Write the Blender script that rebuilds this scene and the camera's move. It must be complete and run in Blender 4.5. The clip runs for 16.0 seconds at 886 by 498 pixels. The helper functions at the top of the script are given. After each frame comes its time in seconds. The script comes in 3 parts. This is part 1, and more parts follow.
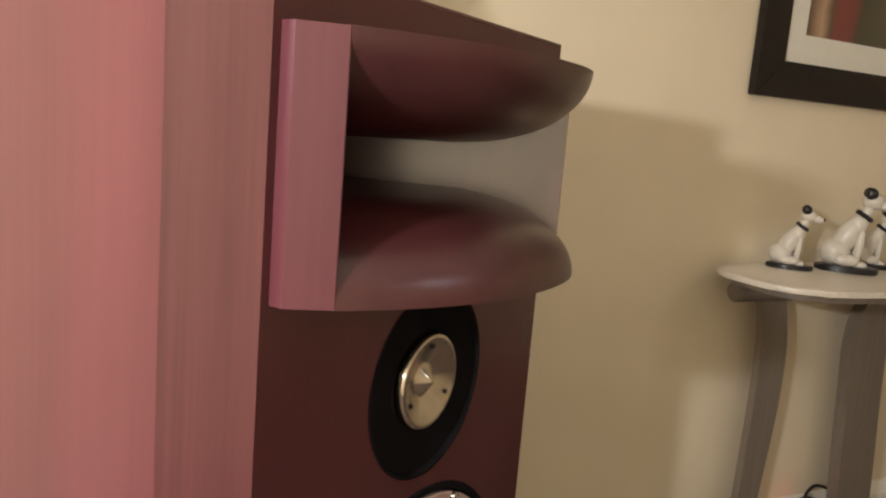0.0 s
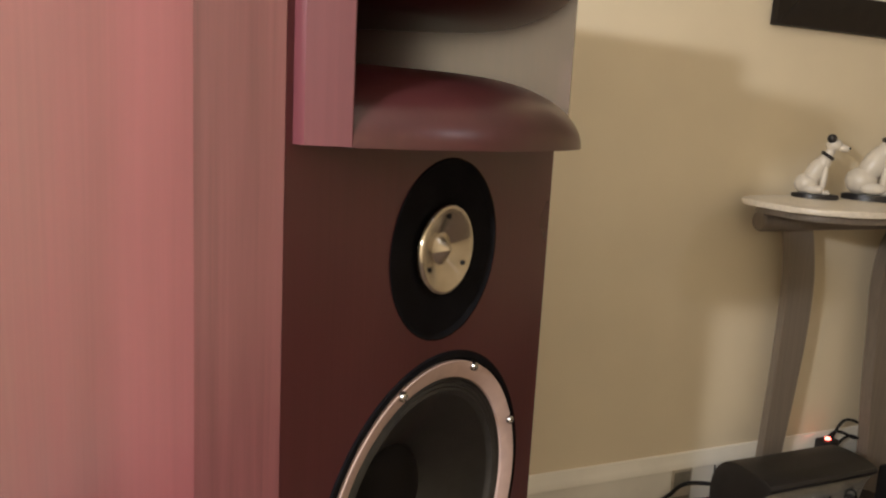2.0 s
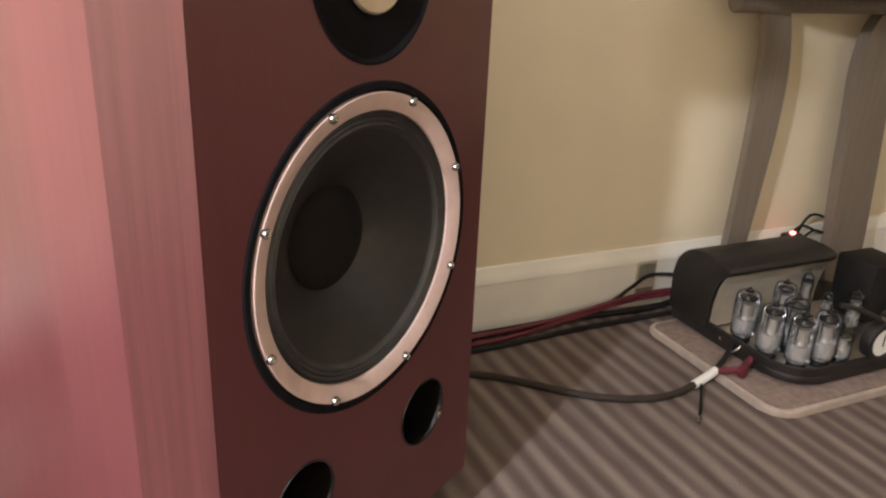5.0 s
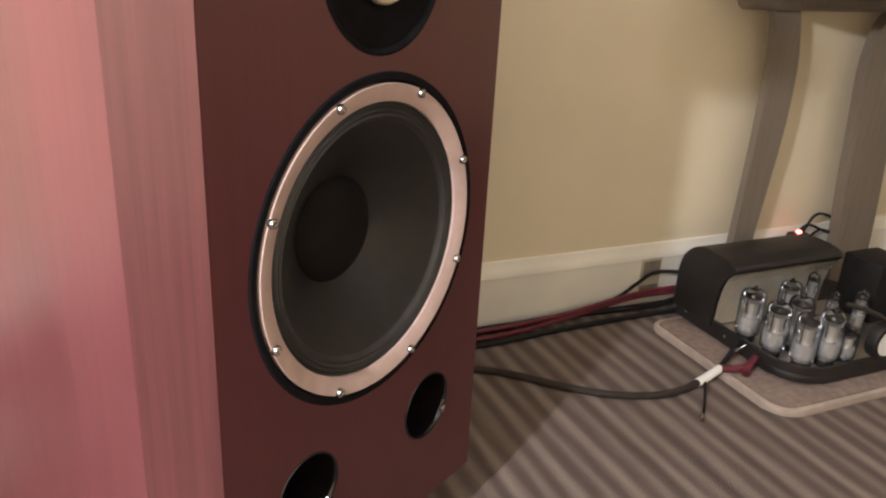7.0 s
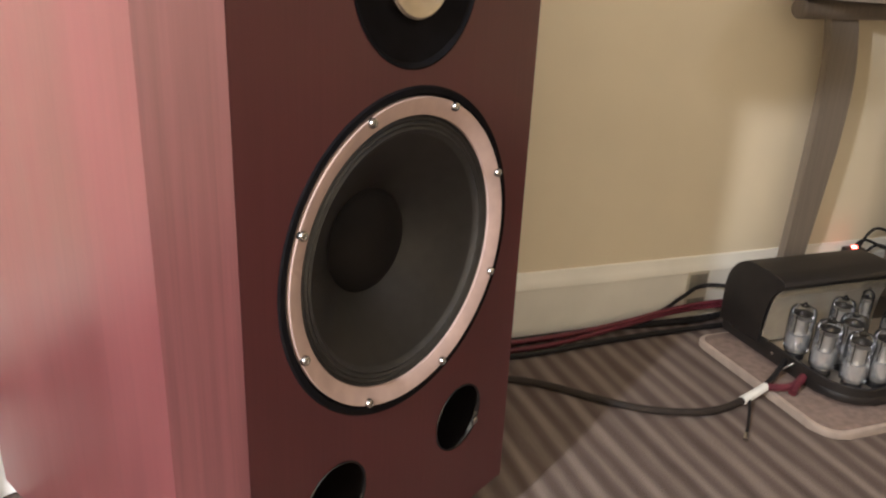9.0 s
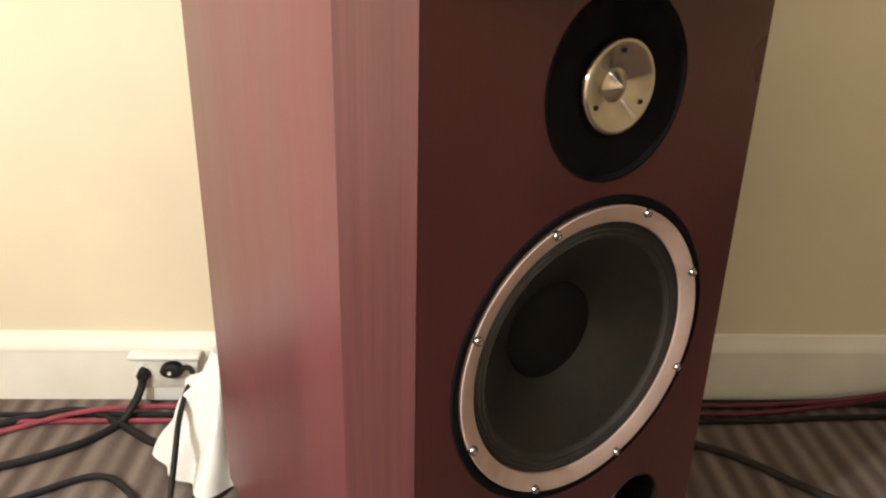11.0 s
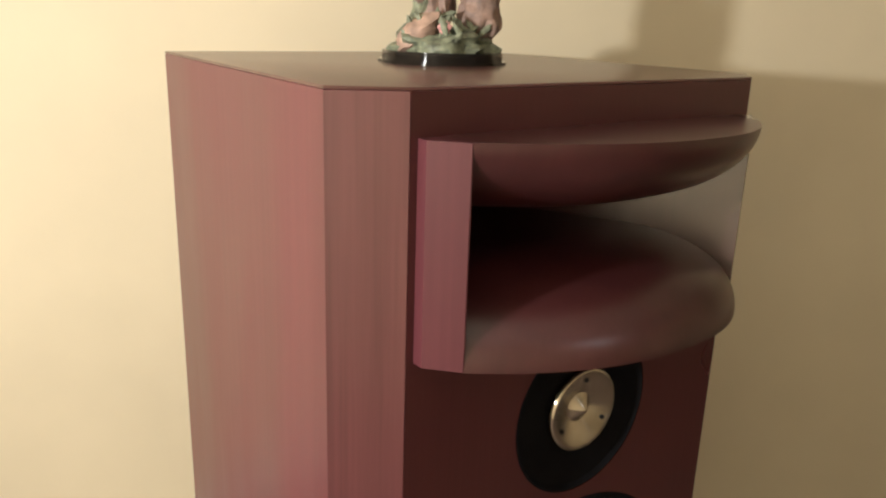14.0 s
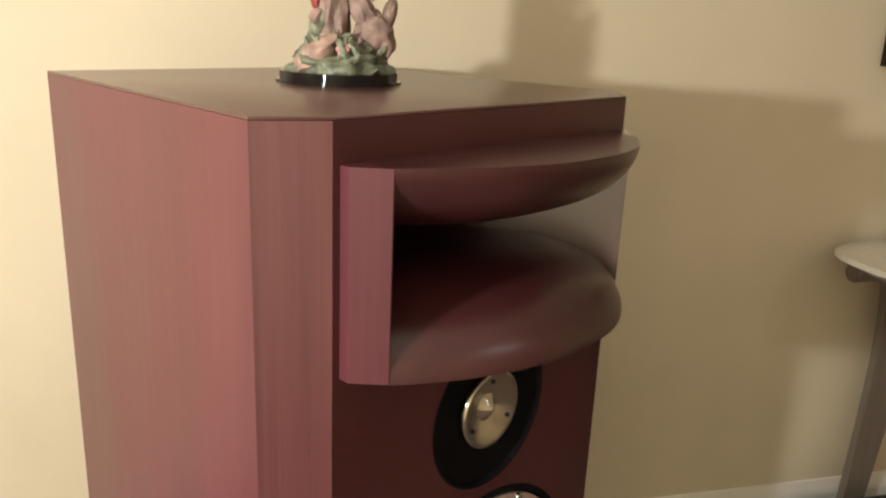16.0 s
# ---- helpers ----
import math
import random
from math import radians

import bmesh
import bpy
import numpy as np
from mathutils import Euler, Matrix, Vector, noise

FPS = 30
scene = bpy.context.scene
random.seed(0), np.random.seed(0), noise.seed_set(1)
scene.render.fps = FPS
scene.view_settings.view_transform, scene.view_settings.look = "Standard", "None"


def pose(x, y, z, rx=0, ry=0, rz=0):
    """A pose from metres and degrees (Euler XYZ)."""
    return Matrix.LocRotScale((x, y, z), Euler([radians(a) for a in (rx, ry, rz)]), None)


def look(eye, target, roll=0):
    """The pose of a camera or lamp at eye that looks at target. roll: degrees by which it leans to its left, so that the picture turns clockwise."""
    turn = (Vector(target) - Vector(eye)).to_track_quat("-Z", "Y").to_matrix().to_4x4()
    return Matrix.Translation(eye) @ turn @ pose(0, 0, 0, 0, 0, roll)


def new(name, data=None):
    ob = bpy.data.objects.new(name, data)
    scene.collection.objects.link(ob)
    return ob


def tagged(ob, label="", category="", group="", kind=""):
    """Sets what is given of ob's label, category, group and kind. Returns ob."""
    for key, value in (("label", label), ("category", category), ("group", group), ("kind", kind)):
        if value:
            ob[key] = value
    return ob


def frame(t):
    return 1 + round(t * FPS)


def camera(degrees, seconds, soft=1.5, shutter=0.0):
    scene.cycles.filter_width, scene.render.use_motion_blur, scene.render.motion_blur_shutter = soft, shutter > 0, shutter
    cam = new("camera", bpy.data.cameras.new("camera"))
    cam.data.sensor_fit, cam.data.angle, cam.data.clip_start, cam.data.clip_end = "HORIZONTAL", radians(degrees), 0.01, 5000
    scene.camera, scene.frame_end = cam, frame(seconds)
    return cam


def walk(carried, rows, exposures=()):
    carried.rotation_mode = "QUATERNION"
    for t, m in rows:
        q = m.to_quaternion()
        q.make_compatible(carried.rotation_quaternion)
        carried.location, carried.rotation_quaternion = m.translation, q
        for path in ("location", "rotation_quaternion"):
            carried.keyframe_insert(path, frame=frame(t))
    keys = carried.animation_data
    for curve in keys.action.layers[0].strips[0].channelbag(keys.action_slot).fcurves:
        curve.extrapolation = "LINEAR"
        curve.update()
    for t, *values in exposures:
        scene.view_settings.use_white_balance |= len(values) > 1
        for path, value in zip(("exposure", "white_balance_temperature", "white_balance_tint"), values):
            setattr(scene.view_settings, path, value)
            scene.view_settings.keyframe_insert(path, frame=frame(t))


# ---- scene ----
cam = camera(59.2, 16.0, soft=2.2)
PATH = [
    (0, (-0.669, -0.423, 1.153), (1.008, 0.621, 0.842), 4.7),
    (0.5, (-0.684, -0.436, 1.103), (0.978, 0.636, 0.807), 4.1),
    (1, (-0.702, -0.451, 1.079), (0.942, 0.631, 0.727), 3.7),
    (1.5, (-0.712, -0.47, 1.063), (0.918, 0.632, 0.704), 3.4),
    (2, (-0.714, -0.49, 1.04), (0.907, 0.628, 0.689), 3.1),
    (2.5, (-0.701, -0.513, 1.008), (0.912, 0.611, 0.643), 3.1),
    (3, (-0.68, -0.53, 0.975), (0.918, 0.595, 0.548), 3.1),
    (3.5, (-0.664, -0.546, 0.929), (0.916, 0.532, 0.343), 3.0),
    (4, (-0.667, -0.554, 0.912), (0.902, 0.496, 0.252), 2.5),
    (4.5, (-0.68, -0.552, 0.907), (0.883, 0.476, 0.199), 2.3),
    (7, (-0.681, -0.545, 0.899), (0.871, 0.482, 0.167), 3.2),
    (7.5, (-0.678, -0.544, 0.898), (0.868, 0.491, 0.165), 3.3),
    (8, (-0.676, -0.544, 0.898), (0.864, 0.501, 0.168), 3.3),
    (8.5, (-0.671, -0.552, 0.901), (0.853, 0.519, 0.171), 3.3),
    (9, (-0.664, -0.562, 0.91), (0.813, 0.574, 0.182), 2.8),
    (9.5, (-0.649, -0.575, 0.929), (0.678, 0.725, 0.188), 2.6),
    (9.7, (-0.649, -0.581, 0.928), (0.607, 0.788, 0.188), 2.3),
    (11.8, (-0.593, -0.583, 1.174), (0.431, 0.945, 0.39), 1.4),
    (12, (-0.592, -0.585, 1.206), (0.47, 0.926, 0.438), 2.2),
    (12.5, (-0.591, -0.586, 1.279), (0.506, 0.942, 0.599), 1.6),
    (13, (-0.596, -0.579, 1.315), (0.5, 0.972, 0.688), 1.5),
    (13.5, (-0.606, -0.574, 1.314), (0.501, 0.984, 0.724), 1.9),
    (14, (-0.622, -0.568, 1.324), (0.509, 0.98, 0.752), 1.9),
    (14.5, (-0.648, -0.564, 1.33), (0.531, 0.949, 0.765), 2.7),
    (15, (-0.685, -0.568, 1.346), (0.585, 0.873, 0.791), 3.3),
    (15.5, (-0.692, -0.561, 1.354), (0.66, 0.802, 0.794), 3.0),
    (16, (-0.687, -0.558, 1.352), (0.709, 0.759, 0.79), 2.5),
]
walk(cam, [(t, look(eye, target, roll)) for t, eye, target, roll in PATH],
     exposures=[(0, -0.75, 5720, 16), (3.0, -0.6, 5670, 16), (4.5, -0.22, 5430, 17), (9.0, -0.16, 5430, 17), (9.7, -0.25, 5480, 17), (11.8, -0.88, 5830, 11), (14, -1.0, 5830, 11), (16, -0.94, 5800, 11)])

# ---- light ----
world = bpy.data.worlds.new("world")
scene.world = world
world.use_nodes = True
world.node_tree.nodes["Background"].inputs[0].default_value = (1, 0.9, 0.75, 1)
world.node_tree.nodes["Background"].inputs[1].default_value = 0.02


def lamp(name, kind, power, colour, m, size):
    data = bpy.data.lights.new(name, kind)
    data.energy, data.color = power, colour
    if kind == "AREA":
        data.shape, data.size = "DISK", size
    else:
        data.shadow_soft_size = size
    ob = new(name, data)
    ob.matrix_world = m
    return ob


# the table lamp beside the speaker, and an overhead fill added out of view
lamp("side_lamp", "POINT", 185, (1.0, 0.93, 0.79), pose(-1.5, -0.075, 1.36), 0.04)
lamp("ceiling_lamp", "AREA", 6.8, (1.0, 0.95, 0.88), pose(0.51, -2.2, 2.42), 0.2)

# ---- plan: the back wall runs along u, w is the distance in front of it ----
TURN = -32.0
NX, NY = 0.5299, 0.8480
DIST = 0.75


def at_wall(u, w, z=0.0, turn=0.0):
    """A pose in the wall's own plan: local x along the wall, local y into it."""
    return pose(u * NY + NX * (DIST - w), -u * NX + NY * (DIST - w), z, 0, 0, TURN + turn)


# ---- materials ----
def nodes_of(name):
    m = bpy.data.materials.new(name)
    m.use_nodes = True
    t = m.node_tree
    return m, t, t.nodes["Principled BSDF"]


def node(t, kind, **values):
    n = t.nodes.new(kind)
    for key, value in values.items():
        n.inputs[key].default_value = value
    return n


def ramp(t, fac, stops):
    r = t.nodes.new("ShaderNodeValToRGB")
    while len(r.color_ramp.elements) < len(stops):
        r.color_ramp.elements.new(0.5)
    for e, (p, c) in zip(r.color_ramp.elements, stops):
        e.position, e.color = p, (*c, 1)
    t.links.new(fac, r.inputs[0])
    return r.outputs[0]


def coords(t, scale=(1, 1, 1)):
    c, m = t.nodes.new("ShaderNodeTexCoord"), node(t, "ShaderNodeMapping", Scale=scale)
    t.links.new(c.outputs["Object"], m.inputs[0])
    return m.outputs[0]


def bumped(t, b, height, strength, distance):
    n = node(t, "ShaderNodeBump", Strength=strength, Distance=distance)
    t.links.new(height, n.inputs["Height"])
    t.links.new(n.outputs[0], b.inputs["Normal"])


def plain(name, colour, rough=0.5, metal=0.0, vary=0.15, scale=30.0, bump=0.1, grain=400.0, spec=0.5):
    """Paint, metal, rubber or plastic: two scales of variation."""
    m, t, b = nodes_of(name)
    at = coords(t)
    big, fine = node(t, "ShaderNodeTexNoise", Scale=scale, Detail=4.0), node(t, "ShaderNodeTexNoise", Scale=grain, Detail=2.0)
    for n in (big, fine):
        t.links.new(at, n.inputs["Vector"])
    low, high = [c * (1 - vary) for c in colour], [min(1, c * (1 + vary)) for c in colour]
    t.links.new(ramp(t, big.outputs[0], [(0.3, low), (0.7, high)]), b.inputs["Base Color"])
    b.inputs["Roughness"].default_value, b.inputs["Metallic"].default_value = rough, metal
    b.inputs["Specular IOR Level"].default_value = spec
    if bump:
        bumped(t, b, fine.outputs[0], bump, 0.001)
    return m


def wood(name, dark, light, rough=0.4, along=(60, 60, 1.2), spec=0.5, soft=0.36, relief=0.12, coat=0.0):
    """Stained veneer with a fine straight grain."""
    m, t, b = nodes_of(name)
    grain = node(t, "ShaderNodeTexNoise", Scale=3.0, Detail=8.0, Roughness=0.65)
    t.links.new(coords(t, along), grain.inputs["Vector"])
    cloud = node(t, "ShaderNodeTexNoise", Scale=2.2, Detail=3.0)
    t.links.new(coords(t, (3, 3, 0.8)), cloud.inputs["Vector"])
    mix = t.nodes.new("ShaderNodeMix")
    mix.data_type = "FLOAT"
    mix.inputs[0].default_value = soft
    t.links.new(grain.outputs[0], mix.inputs[2])
    t.links.new(cloud.outputs[0], mix.inputs[3])
    t.links.new(ramp(t, mix.outputs[0], [(0.32, dark), (0.68, light)]), b.inputs["Base Color"])
    t.links.new(ramp(t, cloud.outputs[0], [(0.3, (rough - 0.06 * (rough > 0.3),) * 3), (0.7, (rough + 0.02 + 0.06 * (rough > 0.3),) * 3)]), b.inputs["Roughness"])
    b.inputs["Specular IOR Level"].default_value = spec
    b.inputs["Coat Weight"].default_value, b.inputs["Coat Roughness"].default_value, b.inputs["Coat IOR"].default_value = coat, 0.24, 1.7
    if relief:
        bumped(t, b, grain.outputs[0], relief, 0.0006)
    return m


def carpet_material():
    m, t, b = nodes_of("striped_carpet")
    wobble = node(t, "ShaderNodeTexNoise", Scale=1.5, Detail=2.0)
    t.links.new(coords(t, (30, 4, 1)), wobble.inputs["Vector"])
    wave = node(t, "ShaderNodeTexWave", Scale=6.3, Distortion=1.2, Detail=1.5)
    wave.inputs["Detail Scale"].default_value = 2.0
    t.links.new(coords(t, (1, 0.15, 1)), wave.inputs["Vector"])
    second = node(t, "ShaderNodeTexWave", Scale=3.15, Distortion=1.8, Detail=1.5)
    second.inputs["Phase Offset"].default_value = 0.8
    t.links.new(coords(t, (1, 0.2, 1)), second.inputs["Vector"])
    both = t.nodes.new("ShaderNodeMix")
    both.data_type = "FLOAT"
    both.inputs[0].default_value = 0.3
    t.links.new(wave.outputs["Fac"], both.inputs[2])
    t.links.new(second.outputs["Fac"], both.inputs[3])
    pile = node(t, "ShaderNodeTexNoise", Scale=260.0, Detail=3.0)
    t.links.new(coords(t), pile.inputs["Vector"])
    mix = t.nodes.new("ShaderNodeMix")
    mix.data_type = "FLOAT"
    mix.inputs[0].default_value = 0.42
    t.links.new(both.outputs[0], mix.inputs[2])
    t.links.new(wobble.outputs[0], mix.inputs[3])
    mix2 = t.nodes.new("ShaderNodeMix")
    mix2.data_type = "FLOAT"
    mix2.inputs[0].default_value = 0.22
    t.links.new(mix.outputs[0], mix2.inputs[2])
    t.links.new(pile.outputs[0], mix2.inputs[3])
    t.links.new(ramp(t, mix2.outputs[0], [(0.22, (0.074, 0.052, 0.044)), (0.42, (0.116, 0.086, 0.073)), (0.56, (0.164, 0.127, 0.108)), (0.76, (0.235, 0.189, 0.163))]), b.inputs["Base Color"])
    b.inputs["Roughness"].default_value = 0.95
    bumped(t, b, pile.outputs[0], 0.6, 0.004)
    return m


def glass_material():
    """Thin clear glass: what lies behind shows through, gloss grows towards the edges."""
    m, t, b = nodes_of("tube_glass")
    clear, shine, mix = t.nodes.new("ShaderNodeBsdfTransparent"), node(t, "ShaderNodeBsdfGlossy", Roughness=0.1), t.nodes.new("ShaderNodeMixShader")
    clear.inputs[0].default_value = (0.99, 0.99, 0.99, 1)
    edge = node(t, "ShaderNodeFresnel", IOR=1.45)
    t.links.new(edge.outputs[0], mix.inputs[0])
    t.links.new(clear.outputs[0], mix.inputs[1])
    t.links.new(shine.outputs[0], mix.inputs[2])
    t.links.new(mix.outputs[0], t.nodes["Material Output"].inputs[0])
    return m


def brass_material():
    m, t, b = nodes_of("turned_brass")
    b.inputs["Metallic"].default_value = 1.0
    b.inputs["Roughness"].default_value = 0.19
    b.inputs["Anisotropic"].default_value = 1.0
    b.inputs["Anisotropic Rotation"].default_value = 0.25
    tan = t.nodes.new("ShaderNodeTangent")
    tan.direction_type, tan.axis = "RADIAL", "Y"
    t.links.new(tan.outputs[0], b.inputs["Tangent"])
    n = node(t, "ShaderNodeTexNoise", Scale=40.0, Detail=3.0)
    t.links.new(coords(t), n.inputs["Vector"])
    t.links.new(ramp(t, n.outputs[0], [(0.3, (0.62, 0.55, 0.45)), (0.7, (0.76, 0.69, 0.58))]), b.inputs["Base Color"])
    return m


def painting_material():
    """An abstract print of soft upright colour fields."""
    m, t, b = nodes_of("painting_print")
    c = t.nodes.new("ShaderNodeTexCoord")
    n = node(t, "ShaderNodeTexNoise", Scale=6.0, Detail=4.0)
    t.links.new(c.outputs["Object"], n.inputs["Vector"])
    s = t.nodes.new("ShaderNodeSeparateXYZ")
    t.links.new(c.outputs["Object"], s.inputs[0])
    a = t.nodes.new("ShaderNodeMath")
    a.operation = "MULTIPLY_ADD"
    a.inputs[1].default_value, a.inputs[2].default_value = 0.06, -0.03
    t.links.new(n.outputs[0], a.inputs[0])
    d = t.nodes.new("ShaderNodeMath")
    d.operation = "ADD"
    t.links.new(a.outputs[0], d.inputs[0])
    t.links.new(s.outputs[0], d.inputs[1])
    k = t.nodes.new("ShaderNodeMath")
    k.operation = "MULTIPLY"
    k.inputs[1].default_value = 1.6
    t.links.new(d.outputs[0], k.inputs[0])
    t.links.new(ramp(t, k.outputs[0], [(0.28, (0.16, 0.10, 0.06)), (0.34, (0.45, 0.30, 0.18)), (0.385, (0.12, 0.08, 0.05)), (0.41, (0.20, 0.05, 0.04)),
                                      (0.52, (0.19, 0.05, 0.04)), (0.56, (0.07, 0.06, 0.035)), (0.8, (0.10, 0.09, 0.05))]), b.inputs["Base Color"])
    b.inputs["Roughness"].default_value = 0.35
    return m


MAHOGANY = wood("mahogany_veneer", (0.100, 0.0262, 0.0300), (0.160, 0.0455, 0.0510), 0.34, (34, 34, 0.8), 0.5, soft=0.66)
CHEEK = wood("purple_mahogany", (0.080, 0.0215, 0.028), (0.126, 0.036, 0.044), 0.3, (40, 40, 0.9), 0.5, soft=0.62)
STRIP = wood("grained_mahogany_strip", (0.088, 0.0215, 0.026), (0.168, 0.051, 0.055), 0.3, (38, 38, 0.7), 0.9, coat=0.6)
# same veneer as the sides, with the baffle's shade put into its colour
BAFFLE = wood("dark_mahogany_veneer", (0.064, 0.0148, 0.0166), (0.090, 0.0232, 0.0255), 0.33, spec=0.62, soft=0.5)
# horn woods: the veneer darkened, the mouth's shade put into the colour
HORNWOOD = wood("polished_mahogany", (0.042, 0.0105, 0.0115), (0.070, 0.020, 0.021), 0.29, (30, 30, 3), 0.75, 0.6, 0.0)
CHEEKLACQUER = wood("lacquered_mahogany", (0.042, 0.0105, 0.0115), (0.070, 0.020, 0.021), 0.3, (30, 30, 3), 1.0, 0.6, 0.0, 1.0)
WALL = plain("beige_wall_paint", (0.74, 0.645, 0.465), 0.75, vary=0.04, scale=3.0, bump=0.15, grain=180.0)
CEILING = plain("white_ceiling_paint", (0.78, 0.76, 0.70), 0.9, vary=0.03, scale=4.0)
TRIM = plain("cream_gloss_paint", (0.82, 0.785, 0.69), 0.4, vary=0.05, scale=8.0, bump=0.05)
CARPET = carpet_material()
BLACK = plain("black_rubber", (0.012, 0.011, 0.011), 0.6, vary=0.3, spec=0.25)
FELT = plain("black_felt", (0.0065, 0.0060, 0.0072), 0.95, vary=0.3, bump=0.4, grain=900.0, spec=0.1)
CONE = plain("grey_paper_cone", (0.0150, 0.0138, 0.0132), 0.5, vary=0.2, scale=60.0, bump=0.3, grain=700.0, spec=0.4)
SURROUND = plain("treated_cloth_surround", (0.026, 0.025, 0.024), 0.5, vary=0.25, scale=50.0, bump=0.3, grain=800.0, spec=0.5)
CAP = plain("dark_dust_cap", (0.0088, 0.0074, 0.0070), 0.8, vary=0.2, bump=0.3, spec=0.15)
GASKET = plain("copper_tan_gasket", (0.46, 0.335, 0.295), 0.9, vary=0.12, scale=25.0, bump=0.15)
STEEL = plain("polished_steel", (0.50, 0.48, 0.45), 0.25, 1.0, vary=0.1)
BRASS = brass_material()
GLASS = glass_material()
AMPBLACK = plain("black_powder_coat", (0.0135, 0.0115, 0.0108), 0.5, vary=0.25, bump=0.25, grain=900.0)
MATTAN = plain("tan_pile_mat", (0.215, 0.158, 0.132), 0.95, vary=0.2, scale=60.0, bump=0.8, grain=500.0)
MATEDGE = plain("pale_mat_binding", (0.38, 0.31, 0.26), 0.9, vary=0.12, bump=0.4)
STONE = plain("pale_speckled_top", (0.66, 0.60, 0.50), 0.35, vary=0.10, scale=120.0, bump=0.05)
TABLEWOOD = wood("dark_table_wood", (0.145, 0.119, 0.093), (0.225, 0.186, 0.147), 0.45)
FRAMEBLACK = plain("black_frame_lacquer", (0.013, 0.009, 0.007), 0.5, vary=0.3, spec=0.3)
PASSEPARTOUT = plain("ivory_mat_board", (0.72, 0.69, 0.60), 0.9, vary=0.03)
PRINT = painting_material()
PORCELAIN = plain("white_porcelain", (0.60, 0.555, 0.48), 0.3, vary=0.08, scale=20.0, bump=0.0)
PORCEBLACK = plain("black_glaze", (0.012, 0.011, 0.012), 0.3, vary=0.2, bump=0.0)
WHITE = plain("white_plastic", (0.80, 0.79, 0.75), 0.4, vary=0.04)
CLOTH = plain("white_cotton", (0.82, 0.81, 0.78), 0.9, vary=0.04, bump=0.4)
RED = plain("red_cable_jacket", (0.105, 0.016, 0.026), 0.45, vary=0.2)
# RED raised for the cables in lamplight; the light is put into the colour
REDLIT = plain("bright_red_cable_jacket", (0.24, 0.034, 0.055), 0.4, vary=0.2)
GLOSSBLACK = plain("black_lacquer", (0.006, 0.005, 0.005), 0.08, vary=0.2, bump=0.0)
BARK = plain("painted_bark", (0.27, 0.18, 0.145), 0.6, vary=0.5, scale=60.0, bump=0.6, grain=200.0)
LEAF = plain("painted_leaf", (0.20, 0.215, 0.145), 0.5, vary=0.55, scale=90.0, bump=0.5)
PINK = plain("painted_blossom", (0.68, 0.34, 0.32), 0.5, vary=0.2, scale=90.0)
ROCK = plain("painted_rock", (0.44, 0.29, 0.22), 0.6, vary=0.4, scale=50.0, bump=0.5)


# ---- mesh helpers ----
def part(name, bm, material, parent=None, label="", smooth=True, place=None):
    """Links a bmesh as one mesh object."""
    me = bpy.data.meshes.new(name)
    bmesh.ops.recalc_face_normals(bm, faces=bm.faces)
    bm.to_mesh(me)
    bm.free()
    for m in material if isinstance(material, (list, tuple)) else [material]:
        me.materials.append(m)
    if smooth:
        me.shade_smooth()
        me.set_sharp_from_angle(angle=radians(35))
    ob = new(name, me)
    ob.parent = parent
    if place is not None:
        ob.matrix_basis = place
    return tagged(ob, label)


def thing(name, m, label, category, group="", kind=""):
    ob = new(name)
    ob.empty_display_size = 0.1
    ob.matrix_basis = m
    return tagged(ob, label, category, group, kind)


def box(x0, x1, y0, y1, z0, z1, bevel=0.0, seg=2, bm=None):
    bm = bm or bmesh.new()
    m = Matrix.Translation(((x0 + x1) / 2, (y0 + y1) / 2, (z0 + z1) / 2)) @ Matrix.Diagonal((x1 - x0, y1 - y0, z1 - z0, 1))
    r = bmesh.ops.create_cube(bm, size=1, matrix=m)
    if bevel:
        edges = list({e for v in r["verts"] for e in v.link_edges})
        bmesh.ops.bevel(bm, geom=edges, offset=bevel, segments=seg, affect="EDGES", profile=0.5)
    return bm


def prism(points, z0, z1, bevel=0.0, seg=2, bm=None):
    """A flat outline (x, y) raised from z0 to z1."""
    bm = bm or bmesh.new()
    low = [bm.verts.new((x, y, z0)) for x, y in points]
    high = [bm.verts.new((x, y, z1)) for x, y in points]
    n = len(points)
    top = bm.faces.new(high)
    bottom = bm.faces.new(low[::-1])
    for i in range(n):
        bm.faces.new((low[i], low[(i + 1) % n], high[(i + 1) % n], high[i]))
    if bevel:
        bmesh.ops.bevel(bm, geom=list(top.edges) + list(bottom.edges), offset=bevel, segments=seg, affect="EDGES", profile=0.5)
    return bm


def lathe(profile, seg=48, axis="Y", centre=(0, 0, 0), bm=None, scale=(1, 1)):
    """Turns (radius, height) pairs about an axis."""
    bm = bm or bmesh.new()
    rings = []
    for r, h in profile:
        ring = []
        for i in range(seg if r > 1e-6 else 1):
            a = 2 * math.pi * i / seg
            p, q = r * math.cos(a) * scale[0], r * math.sin(a) * scale[1]
            v = {"Y": (p, h, q), "Z": (p, q, h), "X": (h, p, q)}[axis]
            ring.append(bm.verts.new(Vector(v) + Vector(centre)))
        rings.append(ring)
    for a, b in zip(rings, rings[1:]):
        for i in range(seg):
            j = (i + 1) % seg
            if len(a) == 1 and len(b) > 1:
                bm.faces.new((a[0], b[j], b[i]))
            elif len(b) == 1 and len(a) > 1:
                bm.faces.new((a[i], a[j], b[0]))
            elif len(a) > 1:
                bm.faces.new((a[i], a[j], b[j], b[i]))
    return bm


